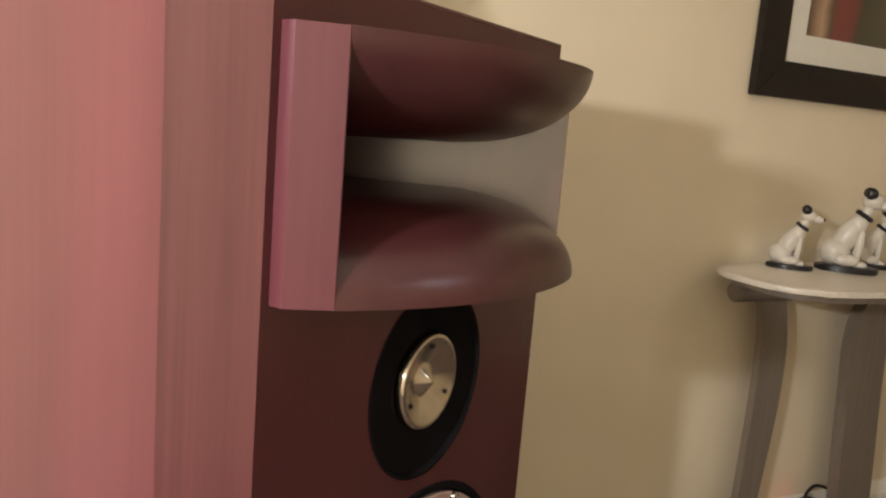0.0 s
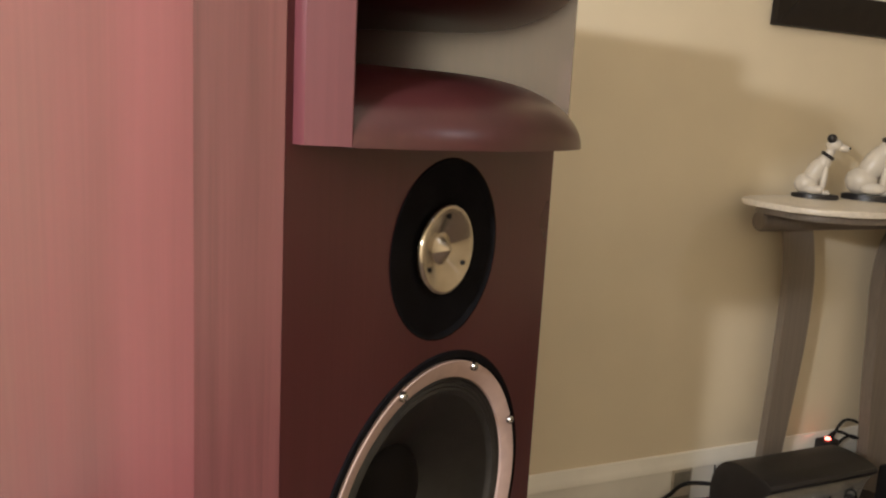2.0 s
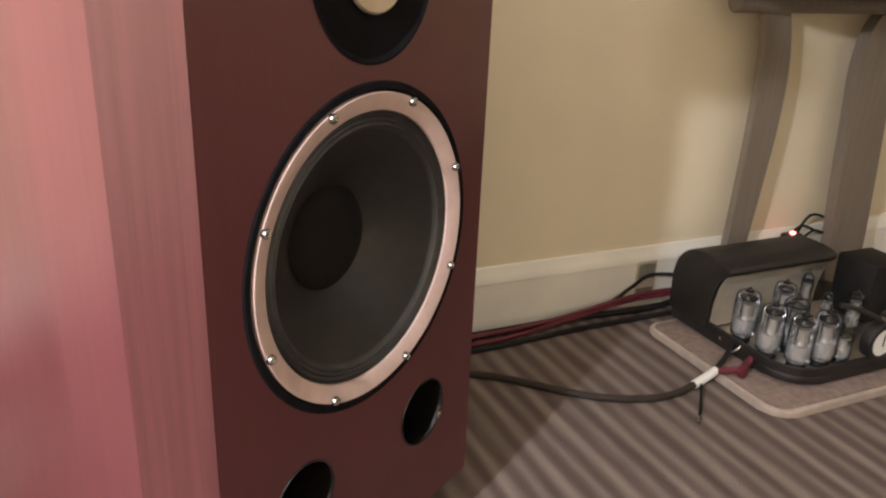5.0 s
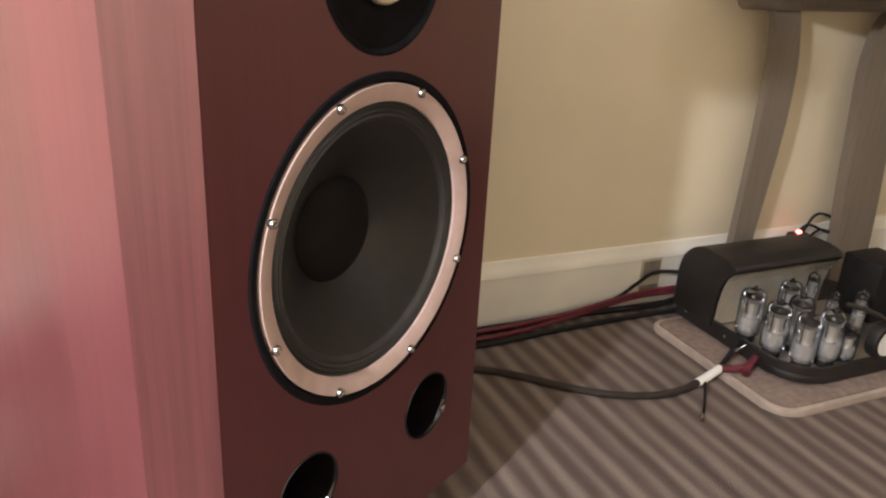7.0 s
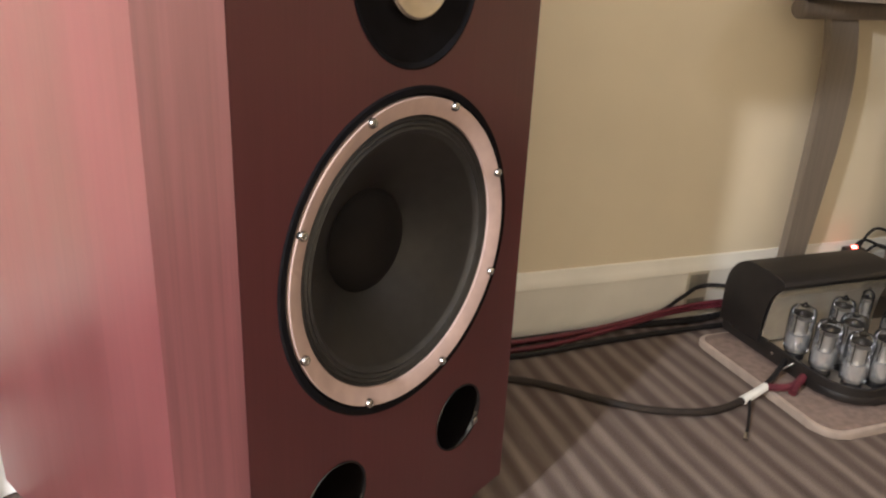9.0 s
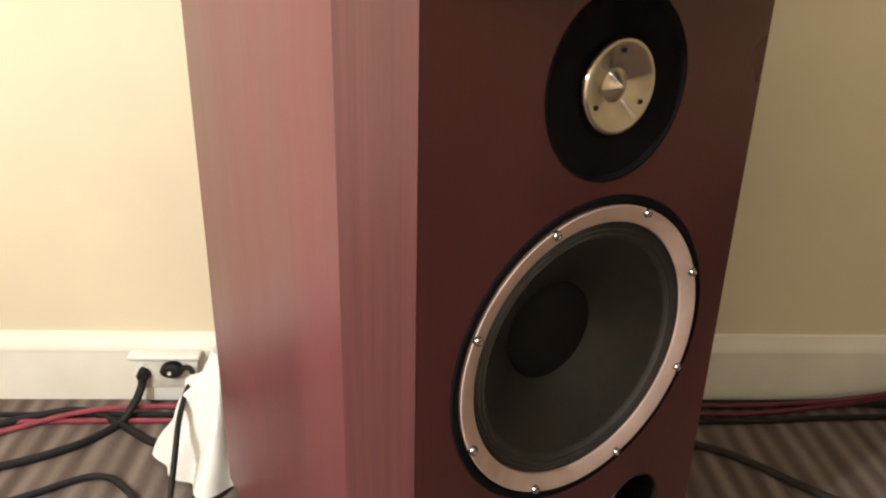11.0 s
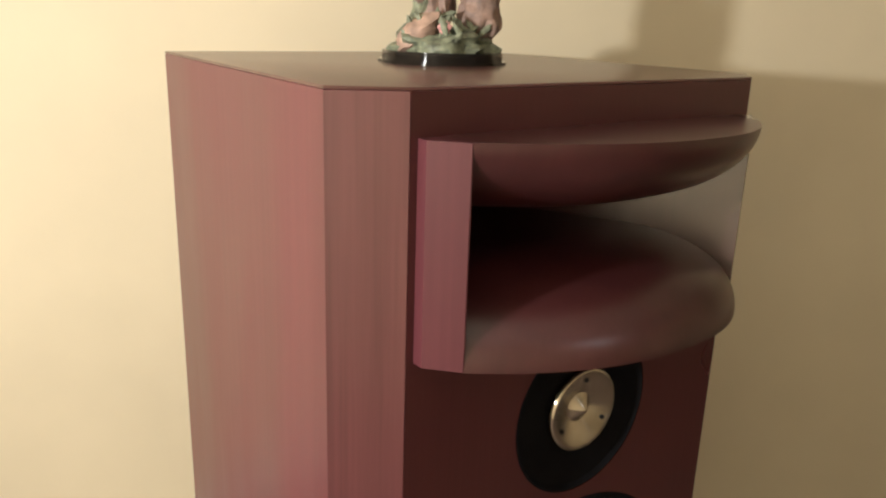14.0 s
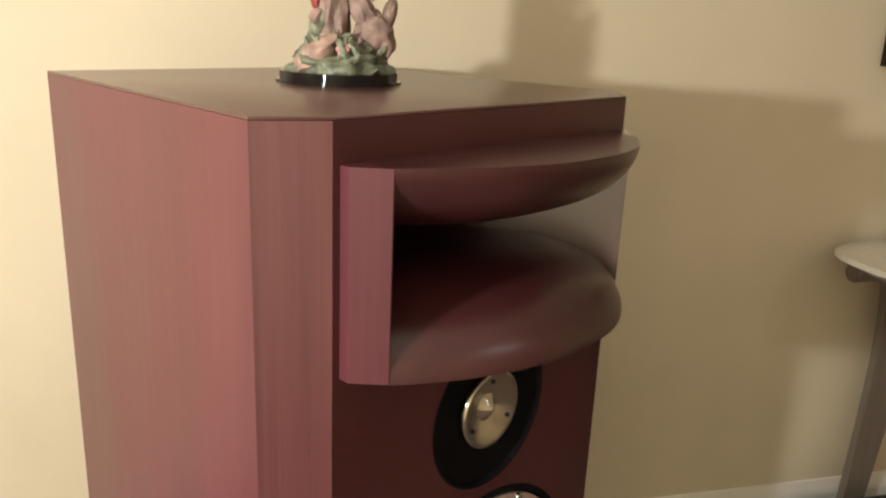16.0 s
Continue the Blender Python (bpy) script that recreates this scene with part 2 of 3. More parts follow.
def smooth_line(points, steps=8):
    """A Catmull-Rom line through the points."""
    p = [Vector(q) for q in points]
    p = [2 * p[0] - p[1], *p, 2 * p[-1] - p[-2]]
    line = []
    for a, b, c, d in zip(p, p[1:], p[2:], p[3:]):
        for i in range(steps):
            s = i / steps
            line.append(0.5 * (2 * b + (c - a) * s + (2 * a - 5 * b + 4 * c - d) * s * s + (3 * b - a - 3 * c + d) * s ** 3))
    return line + [p[-2]]


def hose(points, radius, seg=10, steps=8, bm=None):
    """A round cable along a smooth line."""
    bm = bm or bmesh.new()
    line = smooth_line(points, steps)
    rings = []
    for i, q in enumerate(line):
        d = (line[min(i + 1, len(line) - 1)] - line[max(i - 1, 0)]).normalized()
        s = d.cross(Vector((0, 0, 1)))
        s = s.normalized() if s.length > 1e-4 else Vector((1, 0, 0))
        t = s.cross(d)
        rings.append([bm.verts.new(q + radius * (math.cos(2 * math.pi * k / seg) * s + math.sin(2 * math.pi * k / seg) * t)) for k in range(seg)])
    for a, b in zip(rings, rings[1:]):
        for k in range(seg):
            bm.faces.new((a[k], a[(k + 1) % seg], b[(k + 1) % seg], b[k]))
    bm.faces.new(rings[0][::-1])
    bm.faces.new(rings[-1])
    return bm


def blob(centre, size, rough=0.0, scale=4.0, sub=3, seed=0.0, bm=None, index=0, tilt=0.0):
    """A rounded lump, roughened by noise."""
    bm = bm or bmesh.new()
    r = bmesh.ops.create_icosphere(bm, subdivisions=sub, radius=1)
    turn = Matrix.Rotation(radians(tilt), 3, "Y")
    for v in r["verts"]:
        k = 1 + rough * noise.noise(v.co * scale + Vector((seed, seed * 2, 0)))
        v.co = turn @ Vector((v.co.x * size[0] * k, v.co.y * size[1] * k, v.co.z * size[2] * k)) + Vector(centre)
    for f in {f for v in r["verts"] for f in v.link_faces}:
        f.material_index = index
    return bm


def rounded(x0, x1, y0, y1, radii, seg=8):
    """An outline with a radius for each corner: (x0,y0), (x1,y0), (x1,y1), (x0,y1)."""
    points = []
    for (cx, cy, sx, sy, a0), r in zip(((x0, y0, 1, 1, 180), (x1, y0, -1, 1, 270), (x1, y1, -1, -1, 0), (x0, y1, 1, -1, 90)), radii):
        for i in range(seg + 1):
            a = radians(a0 + 90 * i / seg)
            points.append((cx + sx * r + r * math.cos(a), cy + sy * r + r * math.sin(a)))
            if r == 0:
                break
    return points


# ---- the room ----
room = dict(u0=-3.0, u1=3.2, w1=2.75, h=2.5)


def structure(name, bm, material, label, category="wall", m=None):
    ob = part(name, bm, material, None, label, place=m if m is not None else at_wall(0, 0))
    return tagged(ob, "", category, "", "structure")


structure("floor", box(room["u0"] - .1, room["u1"] + .1, -room["w1"] - .1, 0.1, -0.1, 0), CARPET, "brown carpet floor with fine tonal stripes", "floor")
structure("wall_north", box(room["u0"], room["u1"], 0, 0.1, 0, room["h"]), WALL, "plain beige painted wall behind the speaker")
# unseen wall, set near the lamp so the horn reflects its light
structure("wall_south", box(room["u0"], room["u1"], -room["w1"] - .1, -room["w1"], 0, room["h"]), WALL, "unseen beige painted wall set close to throw lamplight back")
structure("wall_west", box(room["u0"] - .1, room["u0"], -room["w1"] - .1, 0.1, 0, room["h"]), WALL, "plain beige painted side wall of the room")
structure("wall_east", box(room["u1"], room["u1"] + .1, -room["w1"] - .1, 0.1, 0, room["h"]), WALL, "plain beige painted side wall of the room")
structure("ceiling", box(room["u0"] - .1, room["u1"] + .1, -room["w1"] - .1, 0.1, room["h"], room["h"] + .1), CEILING, "white painted ceiling of the room", "ceiling")


def baseboard_mesh(x0, x1):
    bm = bmesh.new()
    shape = [(0, 0.001), (-0.019, 0.001), (-0.019, 0.128), (-0.0215, 0.130), (-0.0215, 0.136), (-0.016, 0.148), (-0.010, 0.160), (-0.007, 0.169), (-0.004, 0.171), (0, 0.171)]
    a = [bm.verts.new((x0, y, z)) for y, z in shape]
    b = [bm.verts.new((x1, y, z)) for y, z in shape]
    for i in range(len(shape)):
        j = (i + 1) % len(shape)
        bm.faces.new((a[i], a[j], b[j], b[i]))
    bm.faces.new(a[::-1])
    bm.faces.new(b)
    return bm


structure("baseboard", baseboard_mesh(room["u0"], room["u1"]), TRIM, "tall cream painted baseboard along the wall", "baseboard")

# ---- the loudspeaker: baffle in the plane y = 0 ----
BASE, TOP = 0.10, 1.265
PLAN = [(-0.247, 0.0), (-0.312, 0.036), (-0.283, 0.569), (0.283, 0.569), (0.306, 0.045), (0.25, 0.0)]
WOOFER_Z, MID_Z, MID_X, PORT_Z, PORT_X = 0.56, 0.884, 0.005, 0.2725, 0.122
HORN_Z0, HORN_Z1 = 1.004, 1.221


def wall_panel(a, b, thick=0.02):
    """An upright board whose outer face runs from a to b."""
    a, b = Vector(a), Vector(b)
    d = (b - a).normalized()
    inward = Vector((d.y, -d.x)) * thick
    e = d * 0.00005
    return prism([tuple(a + e), tuple(b - e), tuple(b - e + inward - d * 0.006), tuple(a + e + inward + d * 0.006)], BASE, TOP - 0.0036, 0.0006, 1)


def circle(x, z, r, n=64):
    return [(x + r * math.cos(2 * math.pi * i / n), z + r * math.sin(2 * math.pi * i / n)) for i in range(n)]


def board_with_holes(outer, holes, thick):
    bm = bmesh.new()
    for loop in (outer, *holes):
        v = [bm.verts.new((x, 0, z)) for x, z in loop]
        for i in range(len(v)):
            bm.edges.new((v[i], v[(i + 1) % len(v)]))
    bmesh.ops.triangle_fill(bm, use_beauty=True, use_dissolve=False, edges=bm.edges)
    r = bmesh.ops.extrude_face_region(bm, geom=list(bm.faces))
    for g in r["geom"]:
        if isinstance(g, bmesh.types.BMVert):
            g.co.y += thick
    return bm


def horn_mouth(q):
    if q > 0:
        return Vector((0.206 * q, -0.118 + 0.075 * q ** 2.6))
    return Vector((0.21 * q, -0.118 + 0.075 * q * q))


def horn_surface(sign):
    """The flared upper or lower lip, from the throat to the bowed mouth, with its flat outer plate."""
    bm = bmesh.new()
    mid, half = (HORN_Z0 + HORN_Z1) / 2, (HORN_Z1 - HORN_Z0) / 2
    nq, nd, deep = 40, 26, 0.15
    rows = []
    for i in range(nq + 1):
        q = -1 + 2 * i / nq
        m, t = horn_mouth(q), Vector((0.03 * q, 0.24))
        way = (t - m).normalized()
        length = (t - m).length
        row = []
        for k in range(nd + 1):
            s = k / nd
            d = deep * (1 - math.cos(s * math.pi / 2)) if k < nd else length
            if k < nd:
                h = half - (half - (0.024 if sign > 0 else 0.031)) * math.sqrt(max(0, 1 - (1 - d / deep) ** 2))
            else:
                h = 0.022 if sign > 0 else 0.028
            p = m + way * d
            row.append(bm.verts.new((p.x, p.y, mid + sign * h)))
        back = bm.verts.new((m.x * 1.0, 0.002, mid + sign * half))
        rows.append((row, back))
    for (a, ab), (b, bb) in zip(rows, rows[1:]):
        for k in range(nd):
            bm.faces.new((a[k], a[k + 1], b[k + 1], b[k]))
        bm.faces.new((a[0], b[0], bb, ab))
    return bm


def horn_cheek(side):
    """The bevelled side strip and the straight inner wall of the mouth."""
    z0, z1 = HORN_Z0 + 0.0005, HORN_Z1 - 0.0005
    front, deep = (0.2105, -0.0428) if side < 0 else (0.2045, -0.0400)
    line = [(side * 0.2380, 0.003), (side * 0.2380, -0.0135), (side * front, deep), (side * (front - 0.0015), deep), (side * 0.03, 0.24), (side * 0.04, 0.25), (side * 0.215, 0.003)]
    return prism(line, z0, z1)


def loudspeaker():
    s = thing("loudspeaker", pose(0, 0, 0), "tall mahogany-veneered loudspeaker with a wooden horn above round drivers", "loudspeaker")
    part("side_panel", wall_panel(PLAN[1], PLAN[2]), MAHOGANY, s)
    part("side_panel", wall_panel(PLAN[3], PLAN[4]), MAHOGANY, s)
    part("corner_panel", wall_panel(PLAN[0], PLAN[1]), STRIP, s)
    part("corner_panel", wall_panel(PLAN[4], PLAN[5]), STRIP, s)
    part("back_panel", wall_panel(PLAN[2], PLAN[3]), MAHOGANY, s)
    part("top_panel", prism(PLAN[::-1], TOP - 0.0035, TOP, 0.0010, 2), wood("mahogany_top", (0.092, 0.036, 0.031), (0.108, 0.043, 0.037), 0.24, (1.2, 60, 60), 0.9, 0.7), s)
    inner = [(-0.235, 0.021), (-0.29, 0.05), (-0.265, 0.55), (0.265, 0.55), (0.29, 0.05), (0.235, 0.021)]
    part("bottom_panel", prism(inner[::-1], BASE + 0.001, BASE + 0.02), MAHOGANY, s)
    holes = [circle(0, WOOFER_Z, 0.202), circle(MID_X, MID_Z, 0.104), circle(-PORT_X, PORT_Z, 0.05, 40), circle(PORT_X, PORT_Z, 0.05, 40),
             [(-0.212, HORN_Z0 + 0.004), (0.212, HORN_Z0 + 0.004), (0.212, HORN_Z1 - 0.004), (-0.212, HORN_Z1 - 0.004)]]
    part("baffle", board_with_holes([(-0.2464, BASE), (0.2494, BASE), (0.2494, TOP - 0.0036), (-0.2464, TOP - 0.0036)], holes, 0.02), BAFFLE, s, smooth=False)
    plinth = [(x * 0.86, 0.285 + (y - 0.285) * 0.86) for x, y in PLAN]
    part("plinth", prism(plinth[::-1], 0.045, BASE, 0.004), AMPBLACK, s, "recessed black plinth")
    for x in (-0.2, 0.2):
        for y in (0.09, 0.48):
            part("foot", lathe([(0, 0), (0.024, 0), (0.028, 0.006), (0.028, 0.03), (0.022, 0.0455), (0, 0.0455)], 20, "Z", (x, y, 0)), BLACK, s, "round black rubber foot")

    # horn
    horn = part("horn", horn_surface(1), HORNWOOD, s, "bowed mahogany horn with rounded lips")
    part("lip", horn_surface(-1), HORNWOOD, horn)
    part("cheek", horn_cheek(-1), CHEEK, horn)
    part("cheek", horn_cheek(1), CHEEKLACQUER, horn)
    # black block closes the throat; the opening's darkness is put into its colour
    part("throat", box(-0.045, 0.045, 0.2405, 0.26, 1.06, 1.165), FELT, horn, "black block for the dark of the throat opening")

    # midrange driver
    mid = part("midrange_driver", lathe([(0.1045, -0.0008), (0.102, -0.0012), (0.100, 0.0005), (0.097, 0.0035), (0.086, 0.0045), (0.066, 0.0055), (0.053, 0.008), (0.045, 0.014), (0.02, 0.016)], 72, "Y", (MID_X, 0, MID_Z)), FELT, s, "round black midrange driver surround")
    bm = lathe([(0.05, 0.008), (0.0525, 0.006), (0.0527, 0.0040), (0.0523, 0.0012), (0.0512, -0.0006), (0.0495, -0.0014), (0.047, -0.0012), (0.043, -0.0002), (0.030, 0.0042), (0.020, 0.0085), (0.0185, 0.0092), (0.0165, 0.0084), (0.010, 0.0035), (0.004, -0.0015), (0.0015, -0.0028), (0, -0.003)], 72, "Y", (MID_X + 0.002, 0, MID_Z))
    part("phase_plug", bm, BRASS, mid, "turned champagne brass phase plug")
    for a in (90, 330, 210):
        part("screw", lathe([(0.0028, 0.003), (0.0028, -0.0004), (0.0016, -0.0004), (0.0014, 0.0004), (0, 0.0004)], 14, "Y", (MID_X + 0.002 + 0.0385 * math.cos(radians(a)), 0, MID_Z + 0.0385 * math.sin(radians(a)))), BLACK, mid)

    # woofer
    c = (0, 0, WOOFER_Z)
    rim = part("woofer", lathe([(0.2019, 0.012), (0.2025, -0.0006), (0.2005, -0.0022), (0.194, -0.0025), (0.1905, 0.002), (0.187, 0.008)], 96, "Y", c), FELT, s, "large round woofer with a black frame")
    part("gasket", lathe([(0.1900, 0.010), (0.1900, -0.0030), (0.1893, -0.0038), (0.1870, -0.0036), (0.1700, 0.0022), (0.1686, 0.0030), (0.1678, 0.014)], 96, "Y", c), GASKET, rim, "copper-tan gasket ring")
    part("surround", lathe([(0.1680, 0.006), (0.166, 0.0085), (0.163, 0.0062), (0.160, 0.0085), (0.157, 0.0058), (0.154, 0.0082), (0.151, 0.0064), (0.148, 0.0105), (0.145, 0.0125)], 96, "Y", c), SURROUND, rim, "black pleated surround")
    part("cone", lathe([(0.1455, 0.0122), (0.13, 0.022), (0.11, 0.036), (0.09, 0.052), (0.067, 0.071), (0.06, 0.078)], 96, "Y", c), CONE, rim, "dark grey paper cone")
    part("dust_cap", lathe([(0.0675, 0.0702), (0.066, 0.0682), (0.058, 0.062), (0.044, 0.056), (0.026, 0.0525), (0, 0.051)], 64, "Y", c), CAP, rim, "dark domed dust cap")
    for k in range(8):
        a = radians(67.5 - 45 * k)
        part("bolt", lathe([(0.0058, -0.0025), (0.0058, -0.0065), (0.0048, -0.0082), (0.0028, -0.0088), (0.0026, -0.0075), (0, -0.0075)], 16, "Y", (0.1855 * math.cos(a), 0, WOOFER_Z + 0.1855 * math.sin(a))), STEEL, rim, "domed steel bolt")

    # ports
    for x in (-PORT_X, PORT_X):
        part("port", lathe([(0.0518, -0.0005), (0.0512, -0.0018), (0.0490, -0.0010), (0.0462, 0.006), (0.0455, 0.02), (0.0455, 0.16), (0, 0.16)], 48, "Y", (x, 0, PORT_Z)), GLOSSBLACK, s, "round black bass port tube")
    # steel stud added for the glint on the port's flared rim
    part("port_badge", lathe([(0.006, -0.002), (0.006, -0.005), (0.004, -0.0065), (0, -0.0068)], 16, "Y", (0.160, 0, 0.250)), STEEL, s, "small steel stud standing in for a port glint")
    return s


loudspeaker()


# ---- things round the speaker ----
def figurine_on_speaker():
    """A painted resin ornament on a scalloped black base, as one mesh."""
    bm = bmesh.new()
    n = 72
    for z0, z1, r in ((0.0, 0.0035, 0.084), (0.0035, 0.0150, 0.079)):
        pts = []
        for i in range(n):
            a = 2 * math.pi * i / n
            k = r * (1 + 0.035 * abs(math.cos(4 * a)) - 0.02)
            pts.append((k * math.cos(a), k * math.sin(a)))
        prism(pts, z0, z1, 0.0015, 2, bm)
    blob((0, 0, 0.026), (0.064, 0.06, 0.026), 0.35, 2.5, 4, 3.0, bm, 1)
    blob((-0.028, -0.02, 0.045), (0.036, 0.03, 0.018), 0.3, 2.0, 3, 8.0, bm, 3, -35)
    rng = random.Random(7)
    for i in range(70):
        a, rr = rng.uniform(-2.9, 0.3), rng.uniform(0.022, 0.058)
        z = 0.05 - rr * 0.45 + rng.uniform(0, 0.028)
        blob((rr * math.cos(a), rr * math.sin(a), z), (0.0045, 0.004, rng.uniform(0.008, 0.015)), 0.3, 2.0, 1, i, bm, 1, rng.uniform(-70, 70))
    blob((-0.008, 0.005, 0.10), (0.022, 0.024, 0.075), 0.4, 2.2, 4, 5.0, bm, 2)
    blob((-0.026, 0.0, 0.072), (0.014, 0.016, 0.034), 0.45, 3.0, 3, 9.0, bm, 1, 8)
    blob((0.048, 0.006, 0.066), (0.029, 0.024, 0.036), 0.25, 2.5, 4, 6.0, bm, 2, -12)
    blob((0.066, 0.006, 0.094), (0.010, 0.013, 0.026), 0.2, 3.0, 3, 2.0, bm, 2, 16)
    blob((0.073, 0.006, 0.118), (0.0035, 0.005, 0.010), 0.1, 3.0, 2, 2.0, bm, 2, 14)
    blob((0.028, 0.004, 0.106), (0.017, 0.016, 0.036), 0.3, 3.0, 3, 1.0, bm, 2, -34)
    blob((-0.031, -0.004, 0.118), (0.0075, 0.010, 0.018), 0.3, 2.0, 2, 4.0, bm, 5)
    blob((-0.029, -0.006, 0.090), (0.010, 0.010, 0.014), 0.35, 2.0, 2, 4.5, bm, 2)
    for i in range(6):
        a = i * math.pi / 3
        blob((0.006 + 0.005 * math.cos(a), -0.052, 0.052 + 0.005 * math.sin(a)), (0.0045, 0.003, 0.0045), 0.1, 2.0, 1, i, bm, 4)
    blob((-0.006, 0.004, 0.19), (0.026, 0.024, 0.052), 0.4, 2.2, 3, 11.0, bm, 2, 12)
    blob((0.055, 0.006, 0.165), (0.016, 0.016, 0.045), 0.35, 2.4, 3, 12.0, bm, 2, 10)
    blob((0.03, 0.006, 0.215), (0.05, 0.03, 0.022), 0.35, 2.4, 3, 13.0, bm, 1)
    for v in {v for f in bm.faces if f.material_index for v in f.verts}:
        v.co.z -= 0.006
    ob = part("figurine", bm, [GLOSSBLACK, LEAF, BARK, ROCK, PINK, plain("painted_red", (0.36, 0.07, 0.06), 0.5, vary=0.3, scale=90.0)], None, "", place=pose(0.0, 0.30, TOP, 0, 0, -40))
    return tagged(ob, "painted resin trunk-and-leaf ornament on a black scalloped base", "figurine")


figurine_on_speaker()


def framed_picture(u, z, width, height):
    p = thing("framed_picture", at_wall(u, 0.0, z), "abstract print in a wide black frame with an ivory mat", "picture")
    f, d = 0.089, 0.028
    for name, pts in (("frame_rail", [(0, 0), (width, 0), (width - f, f), (f, f)]), ("frame_rail", [(0, height), (f, height - f), (width - f, height - f), (width, height)]),
                      ("frame_rail", [(0, 0), (f, f), (f, height - f), (0, height)]), ("frame_rail", [(width, 0), (width, height), (width - f, height - f), (width - f, f)])):
        bm = prism(pts, 0.004, d, 0.003)
        bmesh.ops.rotate(bm, verts=bm.verts, cent=(0, 0, 0), matrix=Matrix.Rotation(radians(90), 3, "X"))
        part(name, bm, FRAMEBLACK, p)
    m = 0.071
    board_holes = board_with_holes([(f - .004, f - .004), (width - f + .004, f - .004), (width - f + .004, height - f + .004), (f - .004, height - f + .004)],
                                   [[(f + m, f + m), (width - f - m, f + m), (width - f - m, height - f - m), (f + m, height - f - m)]], 0.003)
    part("mat_board", board_holes, PASSEPARTOUT, p, "ivory mat board", smooth=False, place=pose(0, -0.016, 0))
    part("print", box(f + .02, width - f - .02, -0.0125, -0.008, f + .02, height - f - .02), PRINT, p, "abstract print of brown and red fields")
    return p


framed_picture(1.172, 1.292, 0.95, 0.75)


def console_table():
    s = thing("console_table", at_wall(1.545, 0.2), "console table with a pale speckled top and broad dark legs", "table")
    n, pts = 72, []
    for i in range(n):
        a = 2 * math.pi * i / n
        c, q = math.cos(a), math.sin(a)
        k = (abs(c) ** 4 + abs(q) ** 4) ** -0.25
        pts.append((0.5 * k * c, 0.175 * k * q))
    part("tabletop", prism(pts, 0.8565, 0.87, 0.004), STONE, s, "pale speckled stone top")
    part("subtop", prism([(x * 0.93, y * 0.86) for x, y in pts], 0.838, 0.8560, 0.002), TABLEWOOD, s)
    part("roll", lathe([(0, -0.425), (0.022, -0.425), (0.025, -0.421), (0.025, 0.421), (0.022, 0.425), (0, 0.425)], 24, "X", (0, 0.1, 0.8125)), TABLEWOOD, s, "rounded dark rail under the top")

    def blade(left, right, y, thick=0.022):
        """A broad leg whose two edges sweep outwards below the top; edges given as (x, z)."""
        bm = bmesh.new()
        rows = []
        edges = [smooth_line([(x, 0, z) for x, z in edge], 6) for edge in (left, right)]
        for p, q in zip(*edges):
            rows.append([bm.verts.new(v) for v in ((p.x, y - thick / 2, p.z), (q.x, y - thick / 2, q.z), (q.x, y + thick / 2, q.z), (p.x, y + thick / 2, p.z))])
        for a, b in zip(rows, rows[1:]):
            for i in range(4):
                bm.faces.new((a[i], a[(i + 1) % 4], b[(i + 1) % 4], b[i]))
        bm.faces.new(rows[0])
        bm.faces.new(rows[-1][::-1])
        return bm

    heights = (0.0, 0.16, 0.34, 0.50, 0.64, 0.74, 0.80, 0.8375)
    part("leg", blade(list(zip((-0.305, -0.296, -0.288, -0.284, -0.285, -0.296, -0.312, -0.330), heights)),
                      list(zip((-0.236, -0.226, -0.207, -0.193, -0.193, -0.210, -0.228, -0.240), heights)), 0.125), TABLEWOOD, s)
    part("leg", blade(list(zip((0.097, 0.088, 0.068, 0.054, 0.042, 0.056, 0.098, 0.140), heights)),
                      list(zip((0.236, 0.228, 0.212, 0.196, 0.190, 0.205, 0.235, 0.262), heights)), 0.115, 0.035), TABLEWOOD, s)
    return s


console_table()


